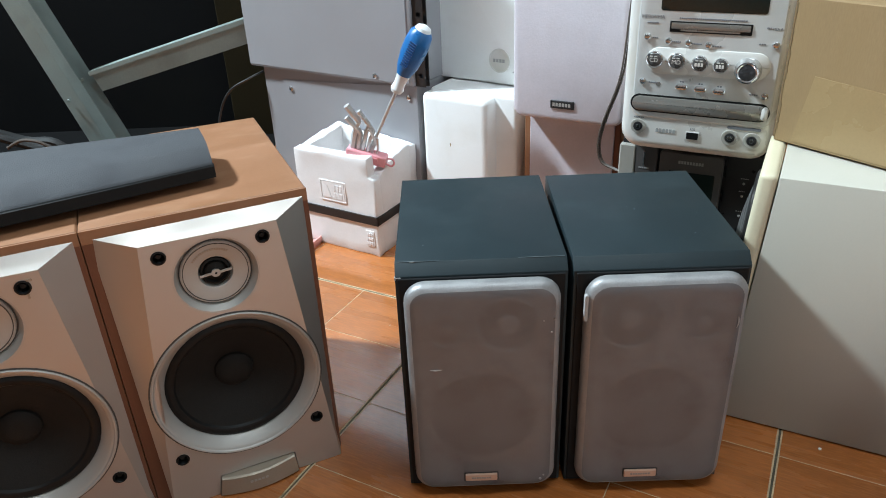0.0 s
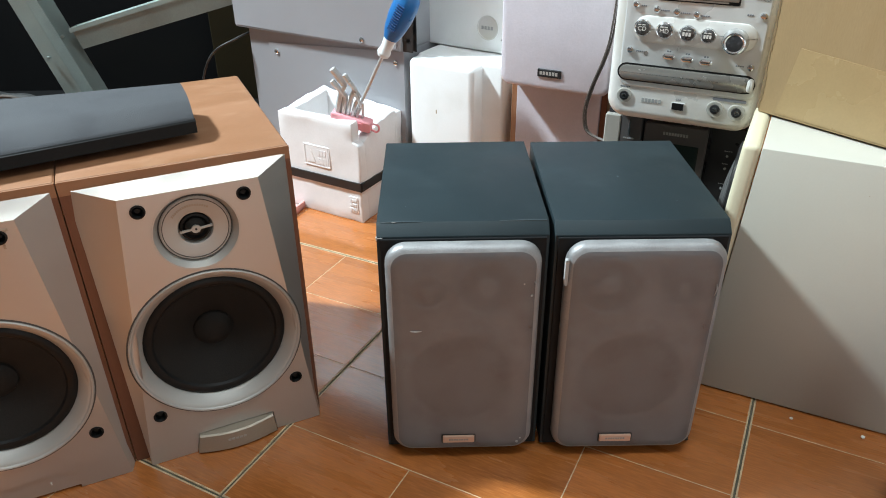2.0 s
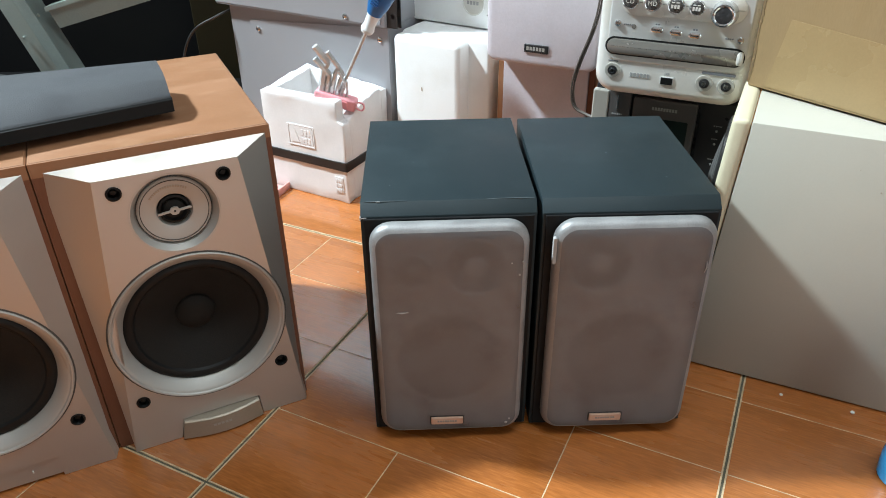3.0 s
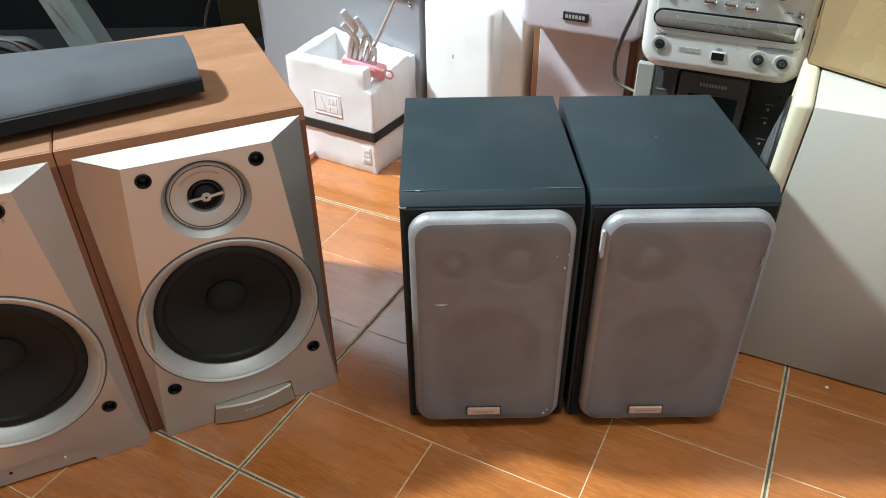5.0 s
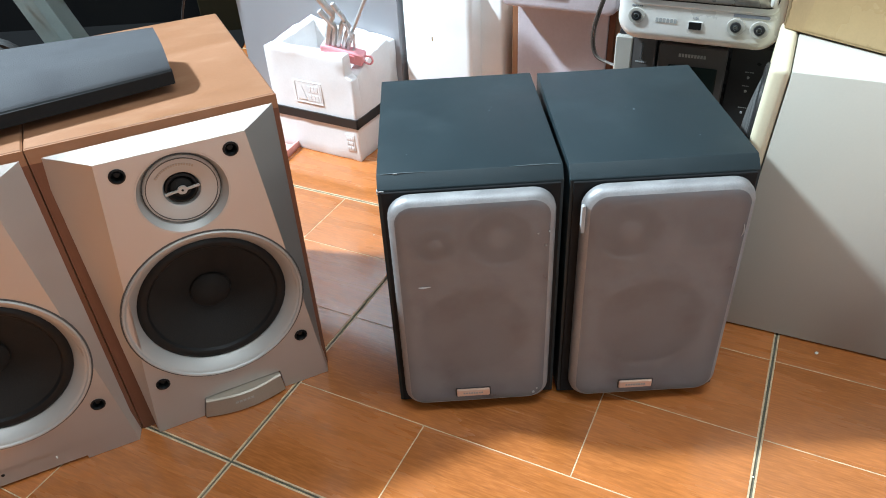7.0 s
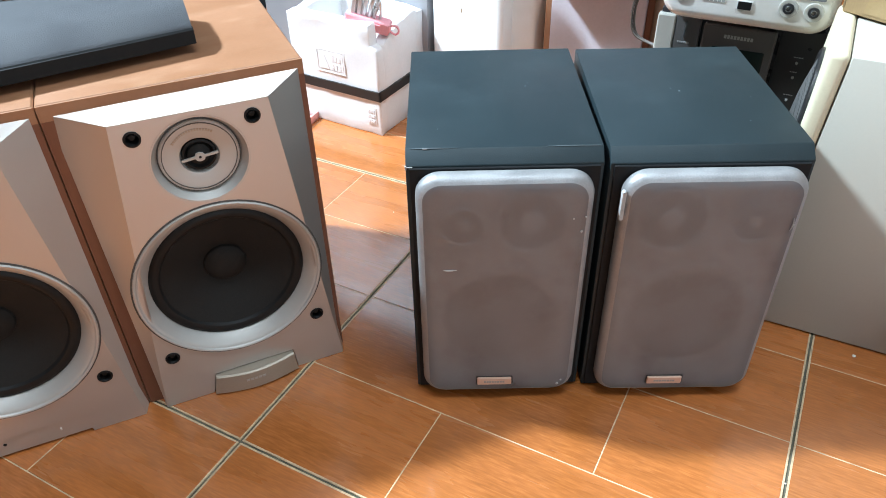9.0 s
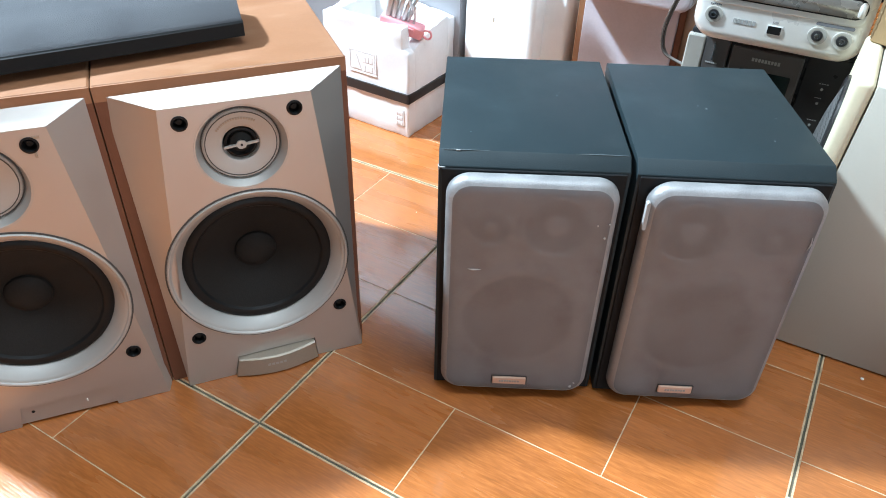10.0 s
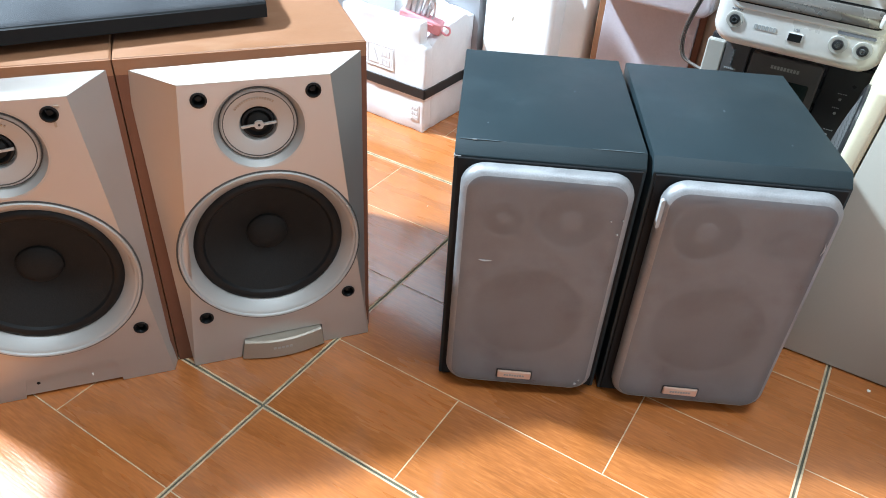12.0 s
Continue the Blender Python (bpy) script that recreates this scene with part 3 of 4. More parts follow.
part("scratch", sweep([(0.1605, -0.0196, 0.233), (0.1612, -0.0199, 0.226), (0.1600, -0.0196, 0.219)], [0.0002, 0.0008, 0.0002], 6), SCUFF, g2)
for ob, spots in ((left_box, ((0.052, 0.10, 0.0008), (0.115, 0.13, 0.0012), (0.118, 0.137, 0.0007), (0.028, 0.045, 0.0009), (0.150, 0.19, 0.0006), (0.083, 0.205, 0.0006))),
                  (right_box, ((0.085, 0.115, 0.0016), (0.078, 0.121, 0.0008), (0.133, 0.052, 0.0010), (0.040, 0.17, 0.0006), (0.149, 0.10, 0.0006)))):
    for x, y, r in spots:
        d = bmesh.new()
        bmesh.ops.create_circle(d, cap_ends=True, radius=r * 0.65, segments=7, matrix=Matrix.Translation((x, y, 0.2903)) @ Matrix.Diagonal((1, 1.6, 1, 1)))
        ex = bmesh.ops.extrude_face_region(d, geom=d.faces[:])
        for v in ex["geom"]:
            if isinstance(v, bmesh.types.BMVert):
                v.co.z -= 0.0005
        part("dust_speck", d, DUST, ob)
part("edge_wear", sweep([(0.122, 0.0108, 0.2899), (0.142, 0.0108, 0.2901), (0.169, 0.0107, 0.2899)], [0.0002, 0.0005, 0.0003], 6), DUST, left_box, "rubbed pale edge")
part("edge_wear", sweep([(0.004, 0.0107, 0.2899), (0.018, 0.0108, 0.2901), (0.045, 0.0108, 0.2899)], [0.0003, 0.0005, 0.0002], 6), DUST, left_box)

# ---- white speaker cabinet ----
def white_cabinet():
    t = thing("floor_speaker", pose(0.358, 0.692, 0, 0, 0, -27.3), "off-white laminate speaker cabinet with yellowed cream baffle", "speaker")
    def leaning(bm):
        # the cabinet's front end slants, its foot standing further out
        for v in bm.verts:
            if v.co.x < 0.2:
                v.co.x -= 0.019 * (1 - v.co.z / 0.331)
        return bm

    part("cabinet", leaning(block(0.0, 0.46, 0.0, 0.145, 0.002, 0.329, 0.0016, 2)), WHITE_LAM, t, "off-white laminate box")
    b = block(-0.020, -0.0008, -0.001, 0.146, 0.0, 0.331, 0.006, 3)
    baffle = part("baffle", leaning(b), CREAM, t, "yellowed cream plastic baffle")
    ring = bmesh.new()
    n = 48
    rows = []
    for r, x in ((0.064, -0.0195), (0.064, -0.023), (0.060, -0.0245), (0.057, -0.022)):
        rows.append([ring.verts.new((x, 0.0725 + r * math.cos(2 * math.pi * i / n), 0.225 + 1.25 * r * math.sin(2 * math.pi * i / n))) for i in range(n)])
    for p, q in zip(rows, rows[1:]):
        for i in range(n):
            ring.faces.new((p[i], p[(i + 1) % n], q[(i + 1) % n], q[i]))
    part("grille_ring", leaning(ring), BLACK_PLASTIC, baffle, "dark plastic grille ring")
    dome = bmesh.new()
    rows = []
    for k in range(9):
        s = k / 8
        r = 0.058 * (1 - s)
        x = -0.022 - 0.010 * (1 - (1 - s) ** 2)
        rows.append([dome.verts.new((x, 0.0725 + r * math.cos(2 * math.pi * i / n), 0.225 + 1.25 * r * math.sin(2 * math.pi * i / n))) for i in range(n)] if k < 8 else [dome.verts.new((x, 0.0725, 0.225))])
    for p, q in zip(rows, rows[1:]):
        for i in range(n):
            dome.faces.new((p[i], p[(i + 1) % n], q[(i + 1) % n], q[i]) if len(q) > 1 else (p[i], p[(i + 1) % n], q[0]))
    part("grille", leaning(dome), PERFORATED, baffle, "bulging perforated steel grille")
    for x, z, r in ((0.110, 0.295, 0.0005), (0.134, 0.274, 0.0007)):
        part("speck", lathe(x, z, [(r, 0.0004), (r, -0.0003), (0.0, -0.0004)], 8), DARK_SILVER, t)


# perforated steel: a lattice of small dark holes
PERFORATED = material("perforated_steel", (0.24, 0.24, 0.235), 0.4, metal=0.6, var=0.05, bump=0.02)
_nt = PERFORATED.node_tree
_v = _nt.nodes.new("ShaderNodeTexVoronoi")
_v.inputs["Scale"].default_value, _v.inputs["Randomness"].default_value = 330, 0.0
_tc = _nt.nodes.new("ShaderNodeTexCoord")
_nt.links.new(_tc.outputs["Object"], _v.inputs["Vector"])
_r = _nt.nodes.new("ShaderNodeMapRange")
_r.inputs["From Min"].default_value, _r.inputs["From Max"].default_value = 0.30, 0.36
_nt.links.new(_v.outputs["Distance"], _r.inputs["Value"])
_mx = _nt.nodes.new("ShaderNodeMix")
_mx.data_type = "RGBA"
_nt.links.new(_r.outputs[0], _mx.inputs["Factor"])
_mx.inputs["A"].default_value, _mx.inputs["B"].default_value = (0.012, 0.012, 0.012, 1), (0.24, 0.24, 0.235, 1)
_nt.links.new(_mx.outputs["Result"], _nt.nodes["Principled BSDF"].inputs["Base Color"])
white_cabinet()


# ---- cardboard box on the white cabinet ----
def cardboard_box():
    t = thing("cardboard_box", pose(0.396, 0.803, 0.3315, 0, 0, -54.6), "worn brown cardboard box with a strip of packing tape", "box")
    w, d, h, th = 0.40, 0.26, 0.163, 0.004
    part("side_panel", block(0, w, 0, th, 0, h, 0.0012, 1), CARD, t)
    part("side_panel", block(0, w, d - th, d, 0, h, 0.0012, 1), CARD, t)
    part("side_panel", block(0, th, th, d - th, 0, h, 0.0012, 1), CARD, t)
    part("side_panel", block(w - th, w, th, d - th, 0, h, 0.0012, 1), CARD, t)
    part("base_panel", block(th, w - th, th, d - th, 0, th), CARD, t)
    part("flap", block(0.004, w - 0.004, 0.004, d * 0.5, h - 0.004, h, 0.001, 1), CARD, t)
    part("flap", block(0.004, w - 0.004, d * 0.5 + 0.003, d - 0.004, h - 0.004, h, 0.001, 1), CARD, t)
    torn = [(0.0012 + 0.004 * abs(noise.noise(Vector((i * 0.47, 2.0, 5.0)))), 0.004 + i * 0.0039) for i in range(40)]
    wear = prism([(-0.0004, 0.004)] + torn + [(-0.0004, 0.160)], -0.0005, 0.0006)
    part("worn_edge", wear, CARD_WORN, t, "scuffed darker corner fold")
    tape = prism([(0.022, 0.004), (0.036, 0.082), (0.30, 0.066), (0.30, 0.002)], -0.0007, 0.0005)
    part("tape", tape, PACK_TAPE, t, "glossy clear tape strip")


cardboard_box()


# ---- micro stereo and the deck under it ----
def micro_stereo():
    t = thing("micro_stereo", pose(0.267, 0.910, 0, 0, 0, -27.3), "pearl-white micro stereo with round chrome buttons and disc tray", "stereo")
    xl, xr, z0, z1 = -0.0265, 0.1625, 0.2885, 0.545
    part("housing", block(xl + 0.006, xr - 0.006, 0.012, 0.24, z0 + 0.008, z1 - 0.004, 0.004, 2), UNIT_WHITE, t)
    part("fascia", slab(xl, xr, z0, z1, 0.026, [(0.0, 0.022), (0.0, 0.006), (0.0025, 0.001), (0.007, -0.002), (0.012, -0.003)], 8), UNIT_WHITE, t, "pearl-white rounded fascia, slightly yellowed")
    inner = part("control_panel", slab(xl + 0.0135, xr - 0.0065, 0.333, z1 - 0.012, 0.012, [(0.0, 0.0), (0.0, -0.0038), (0.0018, -0.0050)], 6), UNIT_FACE, t, "pale silver control panel")
    part("pod", slab(0.0, 0.147, 0.391, 0.4245, 0.0165, [(0.0, -0.004), (0.0006, -0.0062), (0.003, -0.0072)], 8), UNIT_WHITE, inner, "raised glossy pod round the buttons")
    part("display", slab(0.013, 0.1345, 0.4685, 0.522, 0.003, [(0.0, -0.0035), (0.0, -0.0054), (0.001, -0.0057)], 3), SCREEN, inner, "dark unlit display window")
    part("disc_slot", slab(0.0255, 0.1205, 0.4435, 0.4565, 0.001, [(0.0, -0.004), (0.0, -0.0056), (0.0006, -0.0058)], 3), RUBBER, inner)
    part("slot_door", slab(0.0275, 0.1185, 0.4475, 0.4550, 0.001, [(0.0, -0.005), (0.0, -0.0068), (0.0006, -0.0070)], 3), TRAY, inner, "taupe minidisc slot door")
    part("slot_door", slab(0.0385, 0.1075, 0.4452, 0.4472, 0.0006, [(0.0, -0.005), (0.0, -0.0066)], 3), TRAY, inner)
    for x, z, r, word in ((0.0112, 0.4095, 0.0105, "CD"), (0.0385, 0.4088, 0.0105, "MD"), (0.0662, 0.4077, 0.0100, ""), (0.0908, 0.4070, 0.0092, "")):
        bt = part("round_button", lathe(x, z, [(r, -0.0066), (r, -0.0098), (r * 0.92, -0.0108), (r * 0.84, -0.0104), (r * 0.80, -0.0100)], 28), CHROME, inner, "chrome-ringed source button")
        part("button_face", lathe(x, z, [(r * 0.82, -0.0100), (r * 0.72, -0.0110), (0.0, -0.0122)], 24), BUTTON_FACE, bt)
        if word:
            lettering("button_mark", word, 0.0074, x, -0.0124, z - 0.0004, UNIT_WHITE, bt)
        else:
            part("button_print", bars(x - r * 0.55, x + r * 0.55, z - 0.0005, 0.0042, -0.0123, 3), UNIT_WHITE, bt)
        # white bars draw the highlight on each button
        part("button_glint", bars(x - r * 0.5, x + r * 0.5, z + r * 0.42, 0.0012, -0.0120, 2), UNIT_WHITE, bt)
    kx, kz = 0.1225, 0.4030
    kn = part("volume_knob", lathe(kx, kz, [(0.0158, -0.0066), (0.0156, -0.0090), (0.0148, -0.0102), (0.0138, -0.0165), (0.0128, -0.0190), (0.0112, -0.0196), (0.0096, -0.0186)], 40), CHROME, inner, "chrome-rimmed volume knob")
    part("knob_face", lathe(kx, kz, [(0.0098, -0.0185), (0.0085, -0.0189), (0.0, -0.0192)], 32), KNOB_FACE, kn)
    for x, z in ((0.0475, 0.3768), (0.0704, 0.3757), (0.0928, 0.3745)):
        part("oval_button", slab(x - 0.0078, x + 0.0078, z - 0.0036, z + 0.0036, 0.0036, [(0.0, -0.0045), (0.0004, -0.0076), (0.0022, -0.0088)], 6), CHROME, inner, "oval chrome transport button")
        part("print", bars(x - 0.003, x + 0.003, z + 0.0062, 0.0018, -0.0052, 2), PRINT, inner)
    for x, z in ((-0.0005, 0.4365), (0.0255, 0.4325), (0.0495, 0.4312), (0.0735, 0.4298), (0.1485, 0.4345), (-0.0015, 0.3800), (0.1455, 0.3735)):
        part("small_button", lathe(x, z, [(0.0042, -0.0045), (0.0041, -0.0068), (0.0030, -0.0082), (0.0, -0.0088)], 18), CHROME, inner)
    pr = bmesh.new()
    for x0, x1, z in ((0.030, 0.041, 0.4318), (0.054, 0.066, 0.4305), (0.078, 0.089, 0.429), (0.006, 0.013, 0.4355), (0.006, 0.018, 0.3795), (0.036, 0.114, 0.4602), (-0.002, 0.012, 0.4535), (0.130, 0.138, 0.4345), (0.136, 0.141, 0.4535), (0.128, 0.138, 0.374)):
        bars(x0, x1, z, 0.0016, -0.0052, max(3, int((x1 - x0) / 0.0022)), pr)
    part("print", pr, PRINT, inner)
    lettering("format_mark", "MP3/WMA", 0.0062, 0.0045, -0.0053, 0.4605, PRINT, inner)
    lettering("format_mark", "MDLP", 0.0042, 0.1475, -0.0053, 0.4525, PRINT, inner)
    part("sensor", lathe(0.0185, 0.3775, [(0.003, -0.0048), (0.0028, -0.0054), (0.0, -0.0055)], 14), TRAY, inner)
    tr = part("tray_surround", slab(-0.0150, 0.1545, 0.3405, 0.3635, 0.0115, [(0.0, -0.003), (0.0, -0.0054), (0.0012, -0.0056)], 8), RUBBER, t)
    part("tray_door", slab(-0.0125, 0.1515, 0.3425, 0.3612, 0.0093, [(0.0, -0.004), (0.0, -0.0070), (0.0014, -0.0078)], 8), TRAY, tr, "smoked grey disc tray door")
    part("tray_cap", slab(0.1445, 0.1530, 0.3432, 0.3605, 0.0042, [(0.0, -0.004), (0.0004, -0.0078), (0.0014, -0.0084)], 5), UNIT_WHITE, tr)
    for x, z, r in ((-0.0028, 0.3195, 0.0100), (0.1128, 0.3165, 0.0104), (0.1390, 0.3155, 0.0104)):
        j = part("jack_socket", lathe(x, z, [(r, -0.0025), (r * 0.96, -0.0048), (r * 0.85, -0.005), (r * 0.5, -0.0042)], 28), JACK_RING, t, "pale-ringed jack socket")
        part("jack_core", lathe(x, z, [(0.0062, -0.004), (0.0058, -0.0058), (0.0034, -0.006), (0.0026, -0.003), (0.0, -0.003)], 20), BLACK_PLASTIC, j)
        part("jack_contact", lathe(x, z, [(0.0034, -0.0059), (0.0032, -0.0064), (0.0026, -0.0064), (0.0025, -0.0055)], 18), CHROME, j)
    u = part("usb_socket", slab(0.0590, 0.0755, 0.3085, 0.3185, 0.001, [(0.0, -0.002), (0.0, -0.0040), (0.0006, -0.0042)], 3), UNIT_FACE, t)
    part("usb_opening", slab(0.0600, 0.0745, 0.3090, 0.3178, 0.0006, [(0.0, -0.003), (0.0, -0.0046)], 3), RUBBER, u)
    lettering("port_mark", "USB", 0.0036, 0.0670, -0.0034, 0.3222, PRINT, t)
    part("maker_print", bars(0.0205, 0.0465, 0.3165, 0.0052, -0.0034, 6), PRINT_PALE, t)
    part("print", bars(-0.009, 0.004, 0.3315, 0.0016, -0.0034, 6), PRINT, t)
    part("blue_print", slab(0.1080, 0.1480, 0.3283, 0.3318, 0.0016, [(0.0, -0.0025), (0.0, -0.0040)], 4), PRINT, t, "dark blue-grey printed strip")


micro_stereo()


def tape_deck():
    t = thing("cassette_deck", pose(0.282, 0.934, 0, 0, 0, -27.3), "graphite cassette deck standing under the white stereo", "deck")
    part("housing", block(-0.032, 0.165, 0.006, 0.21, 0.0, 0.2875, 0.003, 2), DECK, t)
    part("side_trim", slab(-0.034, -0.012, 0.01, 0.281, 0.002, [(0.0, 0.008), (0.0, -0.001), (0.0015, -0.002)], 3), JACK_RING, t, "pale silver trim strip")
    lp = part("switch_panel", slab(-0.0115, 0.0185, 0.01, 0.284, 0.001, [(0.0, 0.008), (0.0, 0.0), (0.001, -0.001)], 3), DECK_GREY, t, "taupe switch panel")
    part("lever", slab(0.0005, 0.0025, 0.254, 0.277, 0.0008, [(0.0, 0.0), (0.0004, -0.006)], 3), CHROME, lp)
    part("print", bars(-0.006, 0.009, 0.2495, 0.002, -0.0012, 6), PRINT_PALE, lp)
    door = part("cassette_door", slab(0.0225, 0.106, 0.11, 0.278, 0.004, [(0.0, 0.008), (0.0, -0.003), (0.0015, -0.0045)], 4), DECK_GREY, t, "taupe cassette door with dark window")
    part("door_window", slab(0.036, 0.097, 0.150, 0.252, 0.002, [(0.0, -0.003), (0.0, -0.0052), (0.001, -0.0055)], 3), SCREEN, door)
    part("maker_print", bars(0.048, 0.082, 0.2655, 0.0042, -0.0047, 9), PRINT_PALE, door)
    rp = part("key_panel", slab(0.110, 0.162, 0.01, 0.284, 0.001, [(0.0, 0.008), (0.0, 0.0), (0.001, -0.001)], 3), BLACK_PLASTIC, t)
    for i, z in enumerate((0.252, 0.234, 0.205, 0.17)):
        part("print", bars(0.1295, 0.1405 - 0.003 * (i % 2), z, 0.0010, -0.0012, 4), PRINT_PALE, rp)
        part("key", slab(0.1325, 0.1360, z - 0.0085, z - 0.0050, 0.0016, [(0.0, 0.0), (0.0004, -0.0028)], 4), PRINT_PALE, rp)


tape_deck()


# ---- pale speakers behind ----
def cloth_speaker():
    t = thing("pale_speaker", pose(0.120, 1.144, 0.2695, 0, 0, -29), "lavender-white cloth-fronted speaker standing on a wooden one", "speaker")
    part("cabinet", block(0.003, 0.179, 0.016, 0.19, 0.0, 0.30, 0.003, 2), WHITE_PAINT, t)
    g = part("grille", slab(0.0, 0.182, -0.003, 0.30, 0.016, [(0.001, 0.016), (0.0, 0.010), (0.0, 0.004), (0.003, -0.0005), (0.007, -0.002)], 8), LAVENDER, t, "lavender-white cloth grille")
    part("badge", slab(0.0660, 0.1050, 0.0180, 0.0305, 0.001, [(0.0, -0.0015), (0.0, -0.004), (0.0008, -0.0046)], 3), BLACK_PLASTIC, g, "small black badge with silver marks")
    part("badge_print", bars(0.070, 0.101, 0.0243, 0.0055, -0.0046, 6), SILVER_RING, g)


def wood_speaker():
    t = thing("wooden_speaker", pose(0.120, 1.144, 0, 0, 0, -29), "wooden-edged speaker with lavender cloth under a paler speaker", "speaker")
    part("cabinet", block(0.004, 0.170, 0.054, 0.22, 0.0, 0.2660, 0.002, 2), VENEER, t)
    part("frame_edge", block(0.004, 0.0140, 0.044, 0.0542, 0.0, 0.2658, 0.001, 1), VENEER, t)
    # the shaded right edge gets the darkened veneer copy
    part("frame_edge", block(0.160, 0.170, 0.044, 0.0542, 0.0, 0.2658, 0.001, 1), VENEER_SHADED, t)
    part("grille", slab(0.0143, 0.1597, 0.004, 0.2640, 0.003, [(0.0, 0.054), (0.0, 0.043), (0.001, 0.042)], 4), LAVENDER, t, "lavender-grey grille cloth")


cloth_speaker()
wood_speaker()


def white_pair():
    low = thing("white_speaker", pose(-0.0335, 1.263, 0, 0, 0, -33), "plain white lacquered speaker with rounded raised cover", "speaker", "stacked white speakers")
    part("cabinet", block(0.0, 0.176, 0.030, 0.21, 0.0, 0.2805, 0.006, 3), WHITE_PAINT, low)
    part("front_cover", slab(0.0, 0.136, 0.002, 0.2785, 0.010, [(0.0, 0.031), (0.0, 0.010), (0.002, 0.004), (0.006, 0.001), (0.012, 0.0)], 6), WHITE_PAINT, low, "smooth white cover with rounded edges")
    part("stain", slab(0.0575, 0.0605, 0.185, 0.193, 0.001, [(0.0, 0.001), (0.0008, -0.0004)], 3), CARD, low)
    up = thing("white_speaker", pose(-0.012, 1.362, 0.281, 0, 0, -35), "plain white speaker with a round embossed emblem", "speaker", "stacked white speakers")
    part("cabinet", block(0.002, 0.196, 0.02, 0.19, 0.0, 0.29, 0.006, 3), WHITE_PAINT, up)
    part("front_cover", slab(0.0, 0.198, 0.0, 0.29, 0.014, [(0.0, 0.021), (0.0, 0.008), (0.003, 0.002), (0.009, 0.0)], 6), WHITE_PAINT, up)
    em = part("emblem", lathe(0.148, 0.044, [(0.0215, 0.0005), (0.0212, -0.0012), (0.0200, -0.0016), (0.0195, -0.0008), (0.0, -0.0008)], 36), UNIT_FACE, up, "round pale emblem")
    part("emblem_print", bars(0.1355, 0.1605, 0.044, 0.006, -0.0010, 4), PRINT_PALE, em)
    part("stray_thread", sweep([(0.176, -0.001, 0.026), (0.184, -0.003, 0.030), (0.194, -0.003, 0.027)], 0.0009, 6), BLACK_WIRE, up)


white_pair()


# ---- grey cabinets and black post ----
def grey_case():
    m = pose(-0.037, 1.262, 0, 0, 0, -33)
    low = thing("metal_case", m, "grey sheet-metal case with a screwed side plate", "case", "stacked grey metal cases")
    part("housing", block(-0.397, -0.012, 0.014, 0.20, 0.0, 0.2865, 0.002, 1), GREY_METAL, low)
    plate = part("side_plate", prism([(-0.342, 0.262), (-0.012, 0.284), (-0.012, 0.004), (-0.352, 0.004)], 0.0115, 0.0145), GREY_METAL, low, "slightly skewed grey side plate")
    for x, z in ((-0.322, 0.246), (-0.03, 0.262)):
        s = part("screw", lathe(x, z, [(0.0052, 0.012), (0.005, 0.0095), (0.0032, 0.0082), (0.0, 0.008)], 16), CHROME, plate)
        part("screw_slot", block(x - 0.003, x + 0.003, 0.0075, 0.0083, z - 0.0005, z + 0.0005), BLACK_PLASTIC, s)
    up = thing("metal_case", m @ pose(0, 0, 0.2868), "plain grey sheet-metal case resting on another case", "case", "stacked grey metal cases")
    part("housing", block(-0.416, -0.010, 0.0, 0.20, 0.0, 0.31, 0.0022, 2), GREY_METAL, up)
    part("front_plate", slab(-0.4155, -0.018, 0.004, 0.308, 0.002, [(0.0, 0.001), (0.0, -0.0012), (0.0006, -0.0018)], 3), GREY_METAL, up)
    part("screw", lathe(-0.0935, 0.012, [(0.0052, -0.0015), (0.005, -0.0038), (0.0032, -0.0048), (0.0, -0.005)], 16), CHROME, up)
    pb = bmesh.new()
    pierced([(-0.0095, 0.30), (0.013, 0.30), (0.013, 0.0), (-0.0095, 0.0)], [(0.003, 0.02 + 0.035 * i, 0.0045) for i in range(8)], 0.006, pb, 18)
    rail = part("slotted_rail", pb, BLACK_PLASTIC, up, "black slotted side rail")
    part("rail_back", block(-0.0095, 0.013, 0.016, 0.018, 0.0, 0.30), BLACK_PLASTIC, rail)


grey_case()


# ---- foam box with tools ----
FOAM_POSE = pose(-0.121, 1.164, 0, 0, 0, -31)


